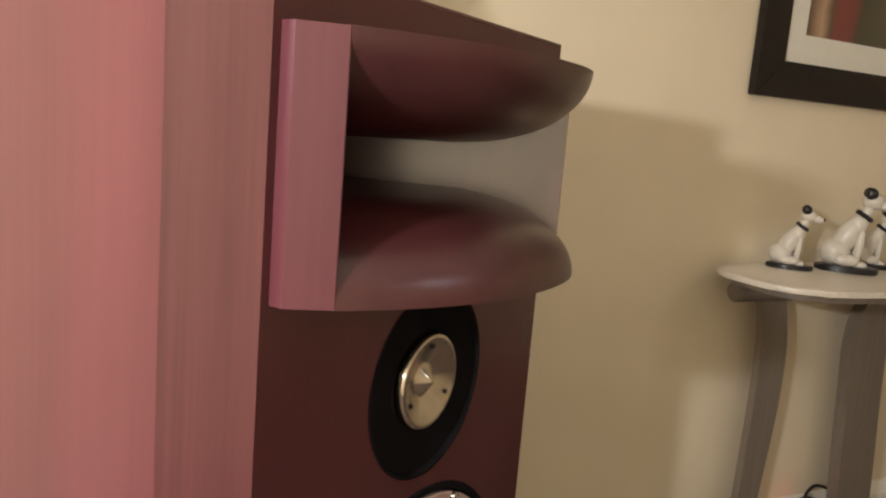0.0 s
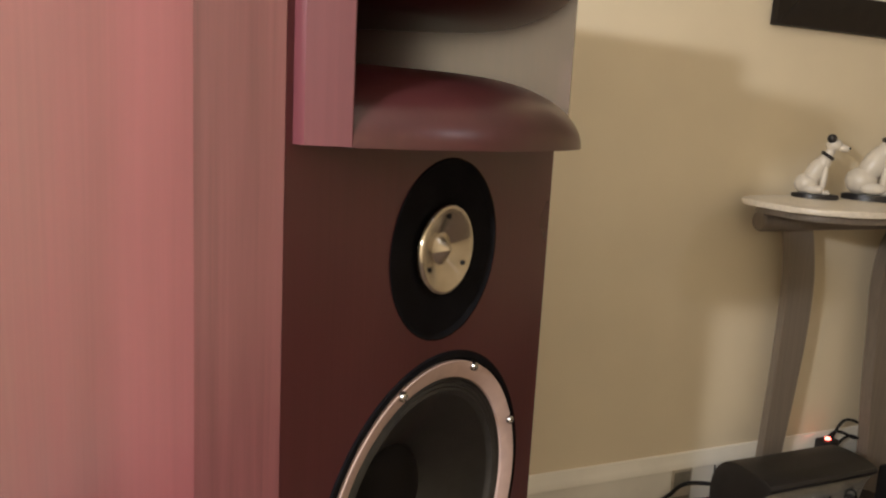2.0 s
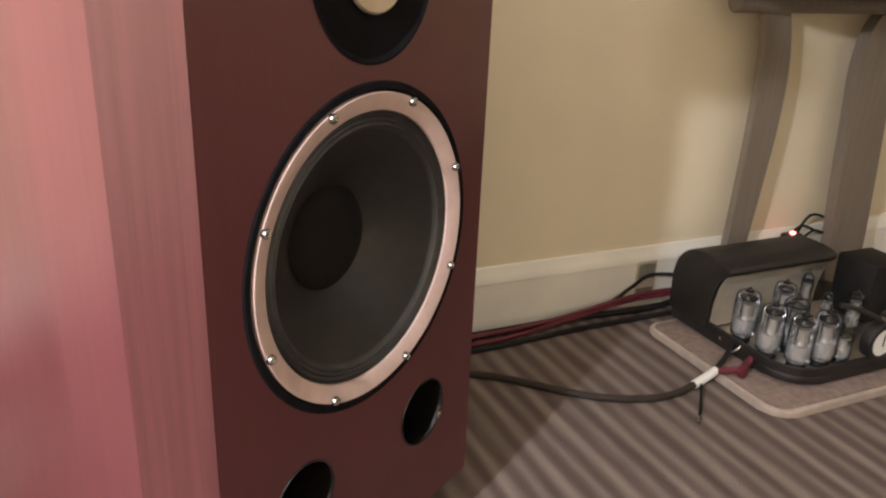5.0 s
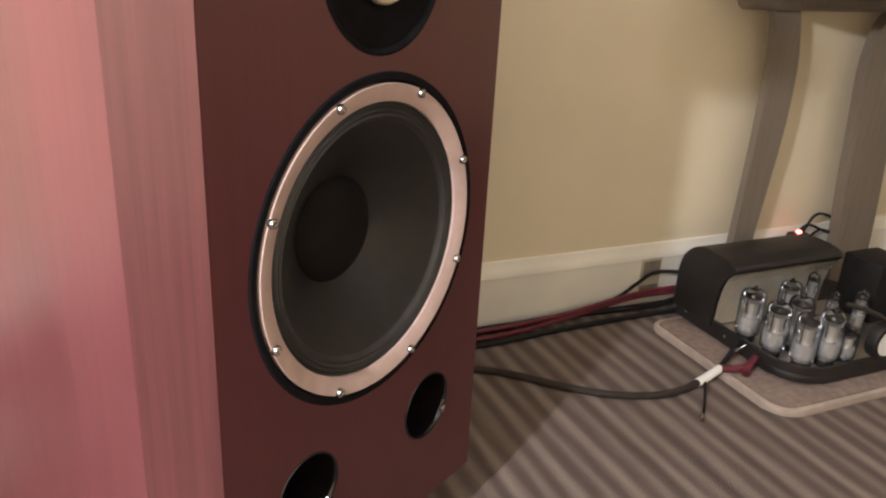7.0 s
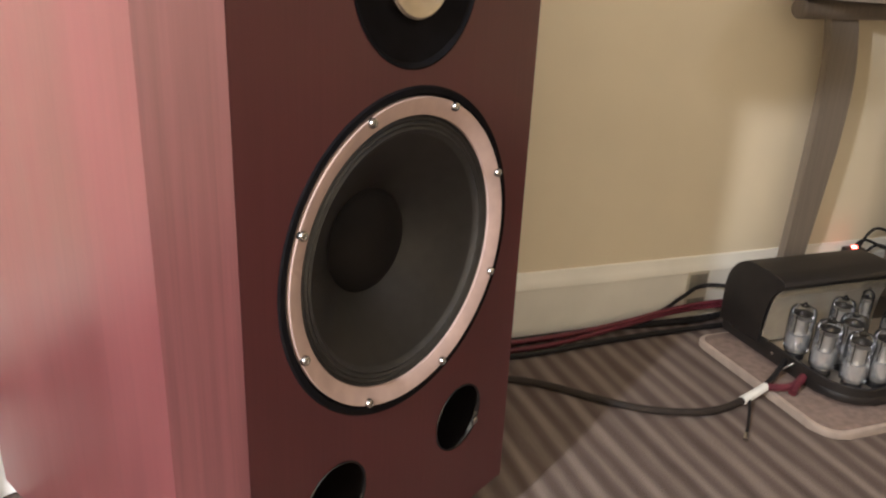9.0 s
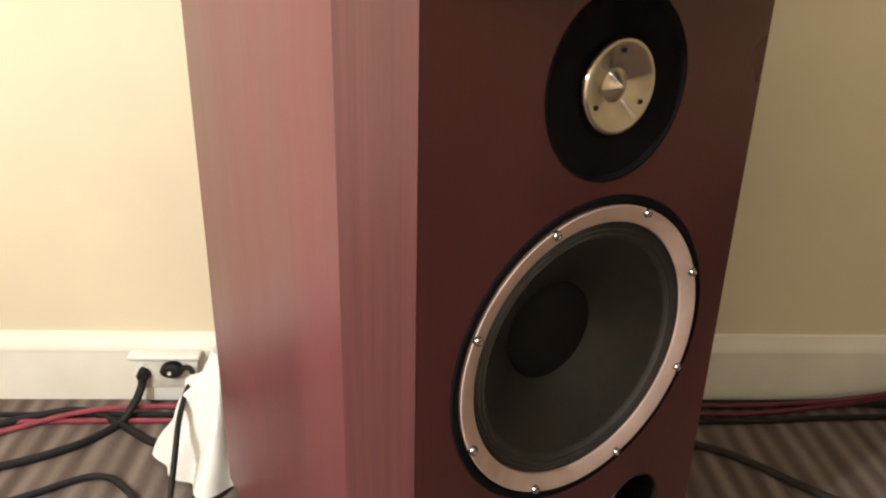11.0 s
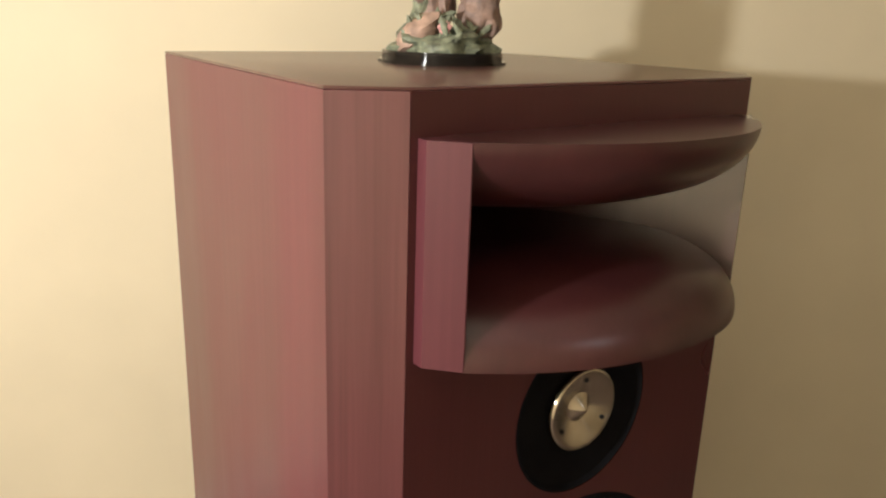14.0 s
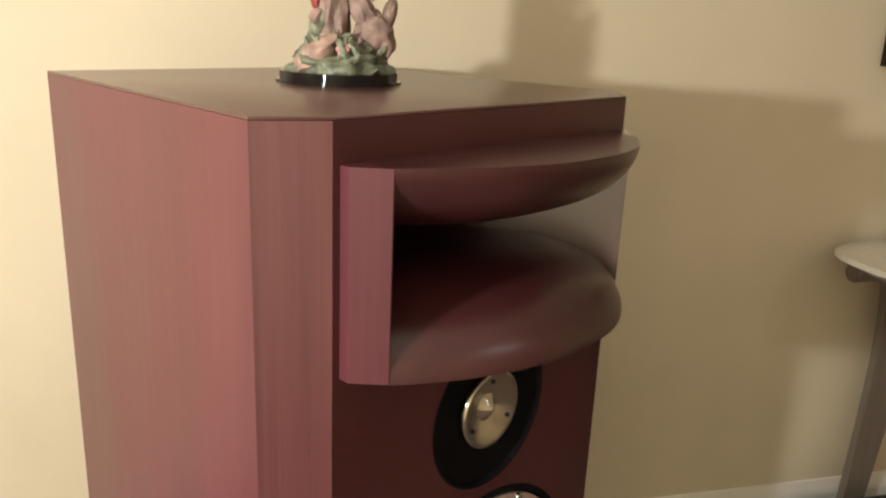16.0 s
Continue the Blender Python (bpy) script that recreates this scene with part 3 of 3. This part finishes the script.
def dog_figurine(u, w, size, turn):
    """A plain seated-dog ornament on an oval base, one mesh."""
    bm = bmesh.new()
    k = size / 0.16
    pts = [(0.052 * k * math.cos(a), 0.028 * k * math.sin(a)) for a in (2 * math.pi * i / 40 for i in range(40))]
    prism(pts, 0, 0.011 * k, 0.003 * k, 2, bm)
    for f in bm.faces:
        f.material_index = 1
    b = lambda c, s, i=0, t=0.0, sub=3: blob([q * k for q in c], [q * k for q in s], 0, 1, sub, 0, bm, i, t)
    b((-0.022, 0, 0.034), (0.027, 0.024, 0.025))
    b((-0.006, 0, 0.062), (0.021, 0.019, 0.042), 0, 26)
    b((0.010, 0, 0.085), (0.016, 0.016, 0.026), 0, 14)
    b((0.014, -0.010, 0.045), (0.0075, 0.007, 0.036), 0, 4)
    b((0.014, 0.010, 0.045), (0.0075, 0.007, 0.036), 0, 4)
    b((0.020, -0.011, 0.015), (0.012, 0.007, 0.006))
    b((0.020, 0.011, 0.015), (0.012, 0.007, 0.006))
    b((-0.004, -0.018, 0.022), (0.022, 0.009, 0.011))
    b((-0.004, 0.018, 0.022), (0.022, 0.009, 0.011))
    b((0.019, 0, 0.108), (0.011, 0.011, 0.020), 0, 25)
    b((0.027, 0, 0.128), (0.018, 0.015, 0.015))
    b((0.046, 0, 0.122), (0.016, 0.0085, 0.0085), 0, 12)
    b((0.060, 0, 0.1215), (0.004, 0.0045, 0.004), 1, 0, 2)
    b((0.021, -0.010, 0.142), (0.0105, 0.0085, 0.011), 1, -20)
    b((0.021, 0.010, 0.142), (0.0105, 0.0085, 0.011), 1, -20)
    ring = lathe([(0.0150 * k, -0.004 * k), (0.0175 * k, 0), (0.0150 * k, 0.004 * k), (0.012 * k, 0)], 24, "Z")
    bmesh.ops.rotate(ring, verts=ring.verts, cent=(0, 0, 0), matrix=Matrix.Rotation(radians(32), 3, "Y"))
    bmesh.ops.translate(ring, verts=ring.verts, vec=(0.0165 * k, 0, 0.102 * k))
    me = bpy.data.meshes.new("tmp")
    for f in ring.faces:
        f.material_index = 1
    ring.to_mesh(me)
    ring.free()
    bm.from_mesh(me)
    bpy.data.meshes.remove(me)
    ob = part("dog_figurine", bm, [PORCELAIN, PORCEBLACK], None, "", place=at_wall(u, w, 0.87, turn))
    return tagged(ob, "white porcelain seated dog with black ears and collar", "figurine", "dog figurines on the table")


dog_figurine(1.295, 0.10, 0.170, -46)
dog_figurine(1.447, 0.145, 0.228, -46)
dog_figurine(1.60, 0.10, 0.17, -46)


def amplifier():
    """Amplifier in the wall's plan: local x along the wall from 1.04, local y towards it."""
    a = thing("tube_amplifier", at_wall(1.04, 0.545, 0.0215), "black valve amplifier with a rounded cover and rows of glass tubes", "amplifier")
    part("chassis", prism(rounded(0, 0.56, 0, 0.415, (0.085, 0.085, 0.02, 0.02)), 0.008, 0.030, 0.006), AMPBLACK, a)
    for x in (0.09, 0.48):
        for y in (0.035, 0.34):
            part("foot", lathe([(0, 0), (0.014, 0), (0.014, 0.0085), (0, 0.0085)], 16, "Z", (x, y, 0)), BLACK, a)
    part("tube_deck", prism(rounded(0.006, 0.554, 0.006, 0.300, (0.079, 0.079, 0.002, 0.002)), 0.0295, 0.033, 0.0008), plain("brushed_deck", (0.55, 0.51, 0.44), 0.3, 0.9, vary=0.15), a, "brushed metal deck")
    # rounded cover along the back
    pts = [(0.272, 0.0), (0.272, 0.03), (0.270, 0.065), (0.266, 0.098), (0.258, 0.128), (0.248, 0.150), (0.236, 0.162), (0.227, 0.166), (0.225, 0.174), (0.229, 0.182), (0.242, 0.188), (0.270, 0.192), (0.320, 0.192)]
    pts += [(0.415 - 0.085 + 0.085 * math.sin(t), 0.102 + 0.09 * math.cos(t)) for t in (math.pi / 2 * i / 8 for i in range(1, 9))] + [(0.415, 0.0)]
    bm = prism([(y, z) for y, z in pts], 0, 0.35, 0.003)
    for v in bm.verts:
        y, z, x = v.co
        v.co = (x, y + 0.002, 0.03 + z * 0.955)
    part("cover", bm, AMPBLACK, a, "black rounded transformer cover")
    bend = [(0.2685, 0.036), (0.2685, 0.06), (0.2665, 0.092), (0.2625, 0.1235), (0.2545, 0.152), (0.2445, 0.1725), (0.2345, 0.183)]
    bm = bmesh.new()
    rows = [[bm.verts.new((x, y + dy, z)) for y, z in bend] for x, dy in ((0.004, -0.0015), (0.346, -0.0015), (0.346, 0.0005), (0.004, 0.0005))]
    for p, q in zip(rows, rows[1:] + rows[:1]):
        for k in range(len(bend) - 1):
            bm.faces.new((p[k], p[k + 1], q[k + 1], q[k]))
    part("reflector", bm, plain("polished_reflector", (0.62, 0.58, 0.50), 0.25, 0.7, vary=0.08), a, "polished curved metal reflector")
    outer, inner = rounded(0, 0.56, 0, 0.270, (0.085, 0.085, 0, 0)), rounded(0.005, 0.555, 0.005, 0.270, (0.080, 0.080, 0, 0))
    bm = bmesh.new()
    rings = [[bm.verts.new((x, y, z)) for x, y in loop] for loop, z in ((outer, 0.029), (outer, 0.048), (inner, 0.050), (inner, 0.0325))]
    for p, q in zip(rings, rings[1:]):
        for k in range(len(p)):
            if k == 18:
                continue
            bm.faces.new((p[k], p[(k + 1) % len(p)], q[(k + 1) % len(p)], q[k]))
    part("rim", bm, AMPBLACK, a, "raised black rim")
    part("screw", lathe([(0, -0.003), (0.004, -0.003), (0.004, 0.0), (0, 0.0)], 12, "X", (0.0, 0.36, 0.03)), STEEL, a)
    part("screw", lathe([(0, -0.003), (0.004, -0.003), (0.004, 0.0), (0, 0.0)], 12, "X", (0.0, 0.22, 0.03)), STEEL, a)

    # tubes: glass bulb, metal plate paled to stand for highlights, socket, getter
    first = None
    spots = [(0.0345, 0.192, 1.0, 1.0), (0.0345, 0.112, 1.0, 1.0), (0.056, 0.046, 1.0, 1.0), (0.117, 0.0355, 1.03, 1.0), (0.176, 0.034, 0.62, 0.8), (0.102, 0.112, 1.05, 1.0),
             (0.175, 0.212, 0.95, 0.9), (0.262, 0.225, 1.0, 0.5), (0.252, 0.150, 0.85, 0.5), (0.325, 0.130, 0.85, 0.55), (0.345, 0.055, 0.7, 0.62), (0.420, 0.055, 0.7, 0.62)]
    for x, y, k, wide in spots:
        if first is None:
            bulb = lathe([(0.0235, 0.008), (0.0285, 0.018), (0.0295, 0.032), (0.0295, 0.094), (0.0285, 0.101), (0.0245, 0.107), (0.0160, 0.1105), (0.0075, 0.1125), (0.0045, 0.115), (0.003, 0.119), (0, 0.12)], 28, "Z")
            first = part("tube", lathe([(0, 0), (0.021, 0), (0.022, 0.004), (0.021, 0.010), (0.0195, 0.012), (0, 0.012)], 24, "Z"), BLACK, a, "glass power tube", place=pose(x, y, 0.033) @ Matrix.Diagonal((0.98, 0.98, 1.16, 1)))
            shell = part("bulb", bulb, GLASS, first, "clear glass bulb")
            shell.visible_shadow = False
            part("plate", lathe([(0, 0.0125), (0.0185, 0.0125), (0.0245, 0.02), (0.0268, 0.026), (0.0272, 0.053), (0.0250, 0.0545), (0, 0.0545)], 24, "Z"), plain("silvered_glass", (0.95, 0.94, 0.92), 0.22, 0.78, vary=0.06, scale=60.0, bump=0.0), first, "silvered lower bulb with highlights put into its pale colour")
            part("mica", lathe([(0, 0.050), (0.0140, 0.050), (0.0148, 0.053), (0.0148, 0.084), (0.0210, 0.0845), (0.0210, 0.0858), (0.008, 0.086), (0, 0.086)], 20, "Z"), plain("tube_core", (0.46, 0.44, 0.41), 0.3, 0.5), first, "dark inner structure")
            part("spacer", lathe([(0, 0.094), (0.0215, 0.094), (0.0220, 0.0962), (0.012, 0.0975), (0.008, 0.101), (0, 0.102)], 24, "Z"), BLACK, first, "dark top spacer disc")
            for side in (-1, 1):
                part("support_rod", lathe([(0, 0.05), (0.0017, 0.05), (0.0017, 0.092), (0, 0.092)], 10, "Z", (side * 0.0215, -0.004, 0)), STEEL, first, "bright support rod")
            part("getter", lathe([(0.0105, 0.1104), (0.0075, 0.1112), (0.003, 0.1122), (0.0025, 0.1115), (0.007, 0.1105), (0.010, 0.1097)], 28, "Z"), plain("getter_film", (0.08, 0.075, 0.07), 0.12, 0.9), first, "dark mirror getter")
        else:
            made = {}
            for o in (first, *first.children):
                made[o] = o.copy()
                scene.collection.objects.link(made[o])
                made[o].parent = a if o is first else made[first]
            made[first].matrix_basis = pose(x, y, 0.033) @ Matrix.Diagonal((0.98 * wide, 0.98 * wide, 1.16 * k, 1))
    # meter and transformer box
    meter = part("meter", lathe([(0, 0.02), (0.045, 0.02), (0.047, 0.0), (0.045, -0.006), (0.036, -0.008), (0.033, -0.004), (0.0, -0.004)], 40, "Y", (0.254, -0.004, 0.087)), AMPBLACK, a, "round black panel meter")
    part("dial", lathe([(0.0325, -0.0045), (0.0325, -0.0055), (0, -0.0055)], 40, "Y", (0.254, -0.004, 0.087)), WHITE, meter, "white meter dial")
    part("needle", box(0.253, 0.255, -0.0112, -0.0099, 0.079, 0.109), BLACK, meter)
    part("transformer", box(0.400, 0.520, 0.15, 0.265, 0.0335, 0.190, 0.006), BLACK, a, "square black transformer can")
    part("bracket", hose([(0.156, 0.045, 0.172), (0.19, 0.03, 0.165), (0.235, 0.008, 0.145), (0.262, 0.004, 0.122)], 0.006), AMPBLACK, a, "thin black meter bracket")
    return a


def amp_mat():
    m = thing("amplifier_mat", at_wall(0.955, 0.60), "tan carpeted mat with pale binding under the amplifier", "mat")
    part("binding", prism(rounded(0, 0.72, 0, 0.45, (0.055, 0.055, 0.03, 0.03)), 0.0005, 0.018, 0.004), MATEDGE, m, "pale bound edge")
    part("carpet_face", prism(rounded(0.011, 0.709, 0.011, 0.439, (0.046, 0.046, 0.022, 0.022)), 0.016, 0.0215, 0.002), MATTAN, m)
    return m


amp_mat()
amplifier()


def w_points(points):
    return [tuple(at_wall(u, w, z).translation) for u, w, z in points]


def cable(label, points, radius, material, category="cable"):
    ob = part("cable", hose(w_points(points), radius), material, None, label)
    return tagged(ob, "", category)


# speaker cable from behind the cabinet to the amplifier, with a white sleeve and red plugs
speaker_cable = thing("speaker_cable", pose(0, 0, 0), "thick black speaker cable with white sleeve and red plugs", "cable")
part("jacket", hose(w_points([(0.18, 0.12, 0.010), (0.30, 0.16, 0.010), (0.43, 0.213, 0.010), (0.50, 0.262, 0.010), (0.585, 0.345, 0.010), (0.66, 0.402, 0.010), (0.75, 0.436, 0.010), (0.82, 0.440, 0.011), (0.88, 0.431, 0.017)]), 0.0082), plain("dark_braid", (0.021, 0.014, 0.010), 0.7, vary=0.3, bump=0.6, grain=700.0), speaker_cable)
part("sleeve", hose(w_points([(0.872, 0.4325, 0.0162), (0.905, 0.426, 0.022), (0.945, 0.418, 0.031)]), 0.0098), WHITE, speaker_cable, "white heat-shrink sleeve")
part("red_lead", hose(w_points([(0.943, 0.419, 0.031), (0.975, 0.432, 0.032), (1.0, 0.438, 0.036), (1.034, 0.43, 0.044)]), 0.0085), RED, speaker_cable, "red plug lead")
part("black_lead", hose(w_points([(0.943, 0.416, 0.031), (0.98, 0.40, 0.042), (1.034, 0.37, 0.058)]), 0.006), BLACK, speaker_cable)
part("red_plug", hose(w_points([(0.985, 0.455, 0.03), (1.01, 0.44, 0.04), (1.034, 0.43, 0.05)]), 0.009), RED, speaker_cable, "red banana plug")
part("spade", hose(w_points([(1.0, 0.40, 0.056), (1.02, 0.397, 0.058), (1.036, 0.393, 0.06)]), 0.004), STEEL, speaker_cable, "steel spade lug")
part("tag_wire", hose(w_points([(0.90, 0.421, 0.022), (0.87, 0.46, 0.012), (0.83, 0.505, 0.006), (0.803, 0.532, 0.005)], ), 0.003), BLACK, speaker_cable)
part("tag_tip", hose(w_points([(0.806, 0.529, 0.0065), (0.798, 0.538, 0.0065), (0.792, 0.544, 0.006)]), 0.005), STEEL, speaker_cable, "bright metal tip")

cable("black power cable lying along the baseboard", [(-0.55, 0.05, 0.009), (0.0, 0.045, 0.009), (0.5, 0.048, 0.009), (0.8, 0.04, 0.009), (1.02, 0.06, 0.012), (1.12, 0.06, 0.02), (1.2, 0.085, 0.03)], 0.0085, BLACK)
cable("red cable lying along the baseboard", [(-0.6, 0.07, 0.008), (0.1, 0.07, 0.008), (0.52, 0.085, 0.008), (0.70, 0.068, 0.012), (0.85, 0.052, 0.024), (1.0, 0.05, 0.04), (1.2, 0.09, 0.06)], 0.0062, RED)
cable("dark red cable resting on the cables by the baseboard", [(-0.5, 0.058, 0.019), (0.1, 0.058, 0.019), (0.52, 0.066, 0.019), (0.75, 0.055, 0.023), (1.0, 0.052, 0.052), (1.2, 0.09, 0.07)], 0.006, RED)
cable("thin black cable rising to the amplifier", [(0.3, 0.032, 0.006), (0.75, 0.03, 0.008), (0.92, 0.03, 0.03), (0.99, 0.035, 0.07), (1.05, 0.04, 0.10), (1.14, 0.1, 0.11)], 0.005, BLACK)
cable("dark cable lying along the baseboard", [(-0.5, 0.095, 0.008), (0.2, 0.10, 0.008), (0.5, 0.112, 0.008), (0.75, 0.098, 0.008), (0.95, 0.095, 0.008), (1.1, 0.1, 0.01)], 0.007, BLACK)
cable("red cable looping over the carpet", [(-1.5, 0.22, 0.007), (-1.25, 0.19, 0.007), (-1.113, 0.16, 0.007), (-0.95, 0.10, 0.02), (-0.8, 0.075, 0.02), (-0.6, 0.06, 0.008)], 0.006, REDLIT)
cable("red cable lying beside the baseboard", [(-1.5, 0.125, 0.007), (-1.2, 0.118, 0.007), (-0.9, 0.112, 0.007), (-0.6, 0.11, 0.007)], 0.006, REDLIT)
cable("black cable lying between the red cables", [(-1.5, 0.098, 0.007), (-1.2, 0.09, 0.007), (-0.9, 0.088, 0.007), (-0.6, 0.09, 0.007)], 0.006, BLACK)
cable("black cable crossing the carpet by the wall", [(-1.6, 0.22, 0.009), (-1.3, 0.16, 0.009), (-1.127, 0.13, 0.009), (-0.97, 0.075, 0.009), (-0.86, 0.12, 0.009), (-0.757, 0.193, 0.009), (-0.6, 0.25, 0.009), (-0.45, 0.3, 0.009)], 0.0085, BLACK)
cable("black cable curving over the carpet", [(-1.35, 0.5, 0.008), (-1.0, 0.38, 0.008), (-0.85, 0.30, 0.008), (-0.77, 0.335, 0.008), (-0.72, 0.42, 0.008), (-0.75, 0.55, 0.008)], 0.007, BLACK)


def power_outlet():
    s = thing("power_outlet", at_wall(-0.766, 0.0195, 0.082), "white double power outlet box on the baseboard with plugs", "outlet")
    bm = prism([(-0.058, -0.068), (0.058, -0.068), (0.074, 0.054), (-0.074, 0.054)], 0, 0.024, 0.004)
    bmesh.ops.rotate(bm, verts=bm.verts, cent=(0, 0, 0), matrix=Matrix.Rotation(radians(90), 3, "X"))
    part("box", bm, WHITE, s)
    part("cap", box(-0.080, 0.080, -0.036, 0.0, 0.042, 0.0560, 0.006, 3), WHITE, s, "projecting white top cap")
    part("face_plate", box(-0.048, 0.050, -0.0285, -0.0245, -0.030, 0.034, 0.003), plain("ivory_plate", (0.62, 0.60, 0.54), 0.4), s)
    p = part("plug", lathe([(0, -0.052), (0.014, -0.052), (0.02, -0.046), (0.021, -0.034), (0.019, -0.0245), (0, -0.0245)], 24, "Y", (0.018, 0, 0.022), scale=(1.25, 0.85)), BLACK, s, "black moulded power plug")
    part("pin", lathe([(0, -0.054), (0.004, -0.054), (0.004, -0.052)], 12, "Y", (0.016, 0, 0.022)), WHITE, p)
    part("lead", hose([(0.03, -0.04, 0.024), (0.058, -0.045, 0.032), (0.086, -0.10, 0.036), (0.098, -0.19, 0.072), (0.105, -0.28, 0.062), (0.109, -0.345, 0.015), (0.107, -0.40, -0.050), (0.106, -0.45, -0.0755), (0.10, -0.6, -0.0755)], 0.006), BLACK, s)
    part("plug", lathe([(0, -0.05), (0.011, -0.05), (0.014, -0.044), (0.015, -0.0245), (0, -0.0245)], 20, "Y", (-0.047, 0, 0.008)), BLACK, s, "black moulded power plug")
    part("lead", hose([(-0.047, -0.045, 0.006), (-0.05, -0.052, -0.015), (-0.062, -0.075, -0.042), (-0.09, -0.11, -0.0725), (-0.16, -0.19, -0.0725), (-0.3, -0.26, -0.0725), (-0.5, -0.3, -0.0725)], 0.009), BLACK, s)
    return s


power_outlet()


def small_outlet():
    s = thing("wall_outlet", at_wall(1.040, 0.0195, 0.078), "grey double outlet plate set in the baseboard", "outlet")
    grey = plain("grey_plate", (0.22, 0.20, 0.16), 0.5, vary=0.15)
    part("plate", box(-0.03, 0.034, -0.005, 0.0, -0.06, 0.056, 0.002), plain("beige_plate", (0.50, 0.45, 0.36), 0.5), s)
    part("socket", box(-0.026, 0.028, -0.008, -0.0045, 0.006, 0.05, 0.002), grey, s)
    part("socket", box(-0.026, 0.028, -0.008, -0.0045, -0.052, -0.02, 0.002), grey, s)
    return s


small_outlet()
cable("thin upright black wire by the amplifier", [(1.12, 0.06, 0.05), (1.121, 0.06, 0.09), (1.119, 0.058, 0.125), (1.12, 0.055, 0.15)], 0.0022, BLACK)


def white_cloth():
    """A cloth bunched up to a peak, with folds running down from it."""
    bm = bmesh.new()
    rings, seg = 26, 96
    grid = []
    for i in range(rings):
        r = i / (rings - 1)
        row = []
        for j in range(seg):
            a = 2 * math.pi * j / seg
            fold = 0.5 * math.sin(5 * a + 1.2 + 2 * r) + 0.35 * math.sin(9 * a + 4 * r) + 0.5 * noise.noise(Vector((3 * math.cos(a), 3 * math.sin(a), 3 * r)))
            lump = math.exp(-((r - 0.52) / 0.13) ** 2 - ((a - 2.85) / 0.55) ** 2)
            reach = 0.030 * lump + (0.012 + 0.116 * r ** 1.25) * (1 + 0.26 * fold * min(1, 1.6 * r))
            z = 0.012 * lump + 0.245 * (1 - r) ** 0.85 * (1 + 0.05 * fold) + 0.010 * r * (1 + fold) + 0.003
            row.append(bm.verts.new((reach * math.cos(a) * 0.98, reach * math.sin(a) * 1.10, max(z, 0.003))))
        grid.append(row)
    for a, b in zip(grid, grid[1:]):
        for j in range(seg):
            k = (j + 1) % seg
            bm.faces.new((a[j], b[j], b[k], a[k]))
    bm.faces.new(grid[0])
    ob = part("cloth", bm, CLOTH, None, "", place=at_wall(-0.598, 0.212, 0.0))
    return tagged(ob, "crumpled white cloth bunched on the carpet behind the speaker", "cloth")


white_cloth()


def power_strip():
    s = thing("indicator_box", at_wall(1.545, 0.03, 0.0), "small dark box with a glowing red light behind the amplifier", "power strip")
    part("case", box(-0.03, 0.03, -0.028, 0.008, 0.0, 0.166, 0.006), AMPBLACK, s)
    m, t, b = nodes_of("red_indicator")
    b.inputs["Base Color"].default_value = (0.8, 0.1, 0.05, 1)
    b.inputs["Emission Color"].default_value = (1.0, 0.10, 0.06, 1)
    b.inputs["Emission Strength"].default_value = 22.0
    part("indicator", box(-0.016, -0.002, -0.024, -0.012, 0.1665, 0.175, 0.003), m, s, "glowing red indicator lamp")
    return s


power_strip()
for k, (du, dz) in enumerate(((0.0, 0.0), (0.03, 0.03), (0.06, -0.02))):
    cable("thin black cable looping behind the amplifier", [(1.52 + du, 0.035, 0.13), (1.56 + du, 0.05, 0.19 + dz), (1.63 + du, 0.07, 0.17 + dz), (1.70, 0.05, 0.20 - dz), (1.78, 0.04, 0.12), (1.85, 0.05, 0.006)], 0.004, BLACK)
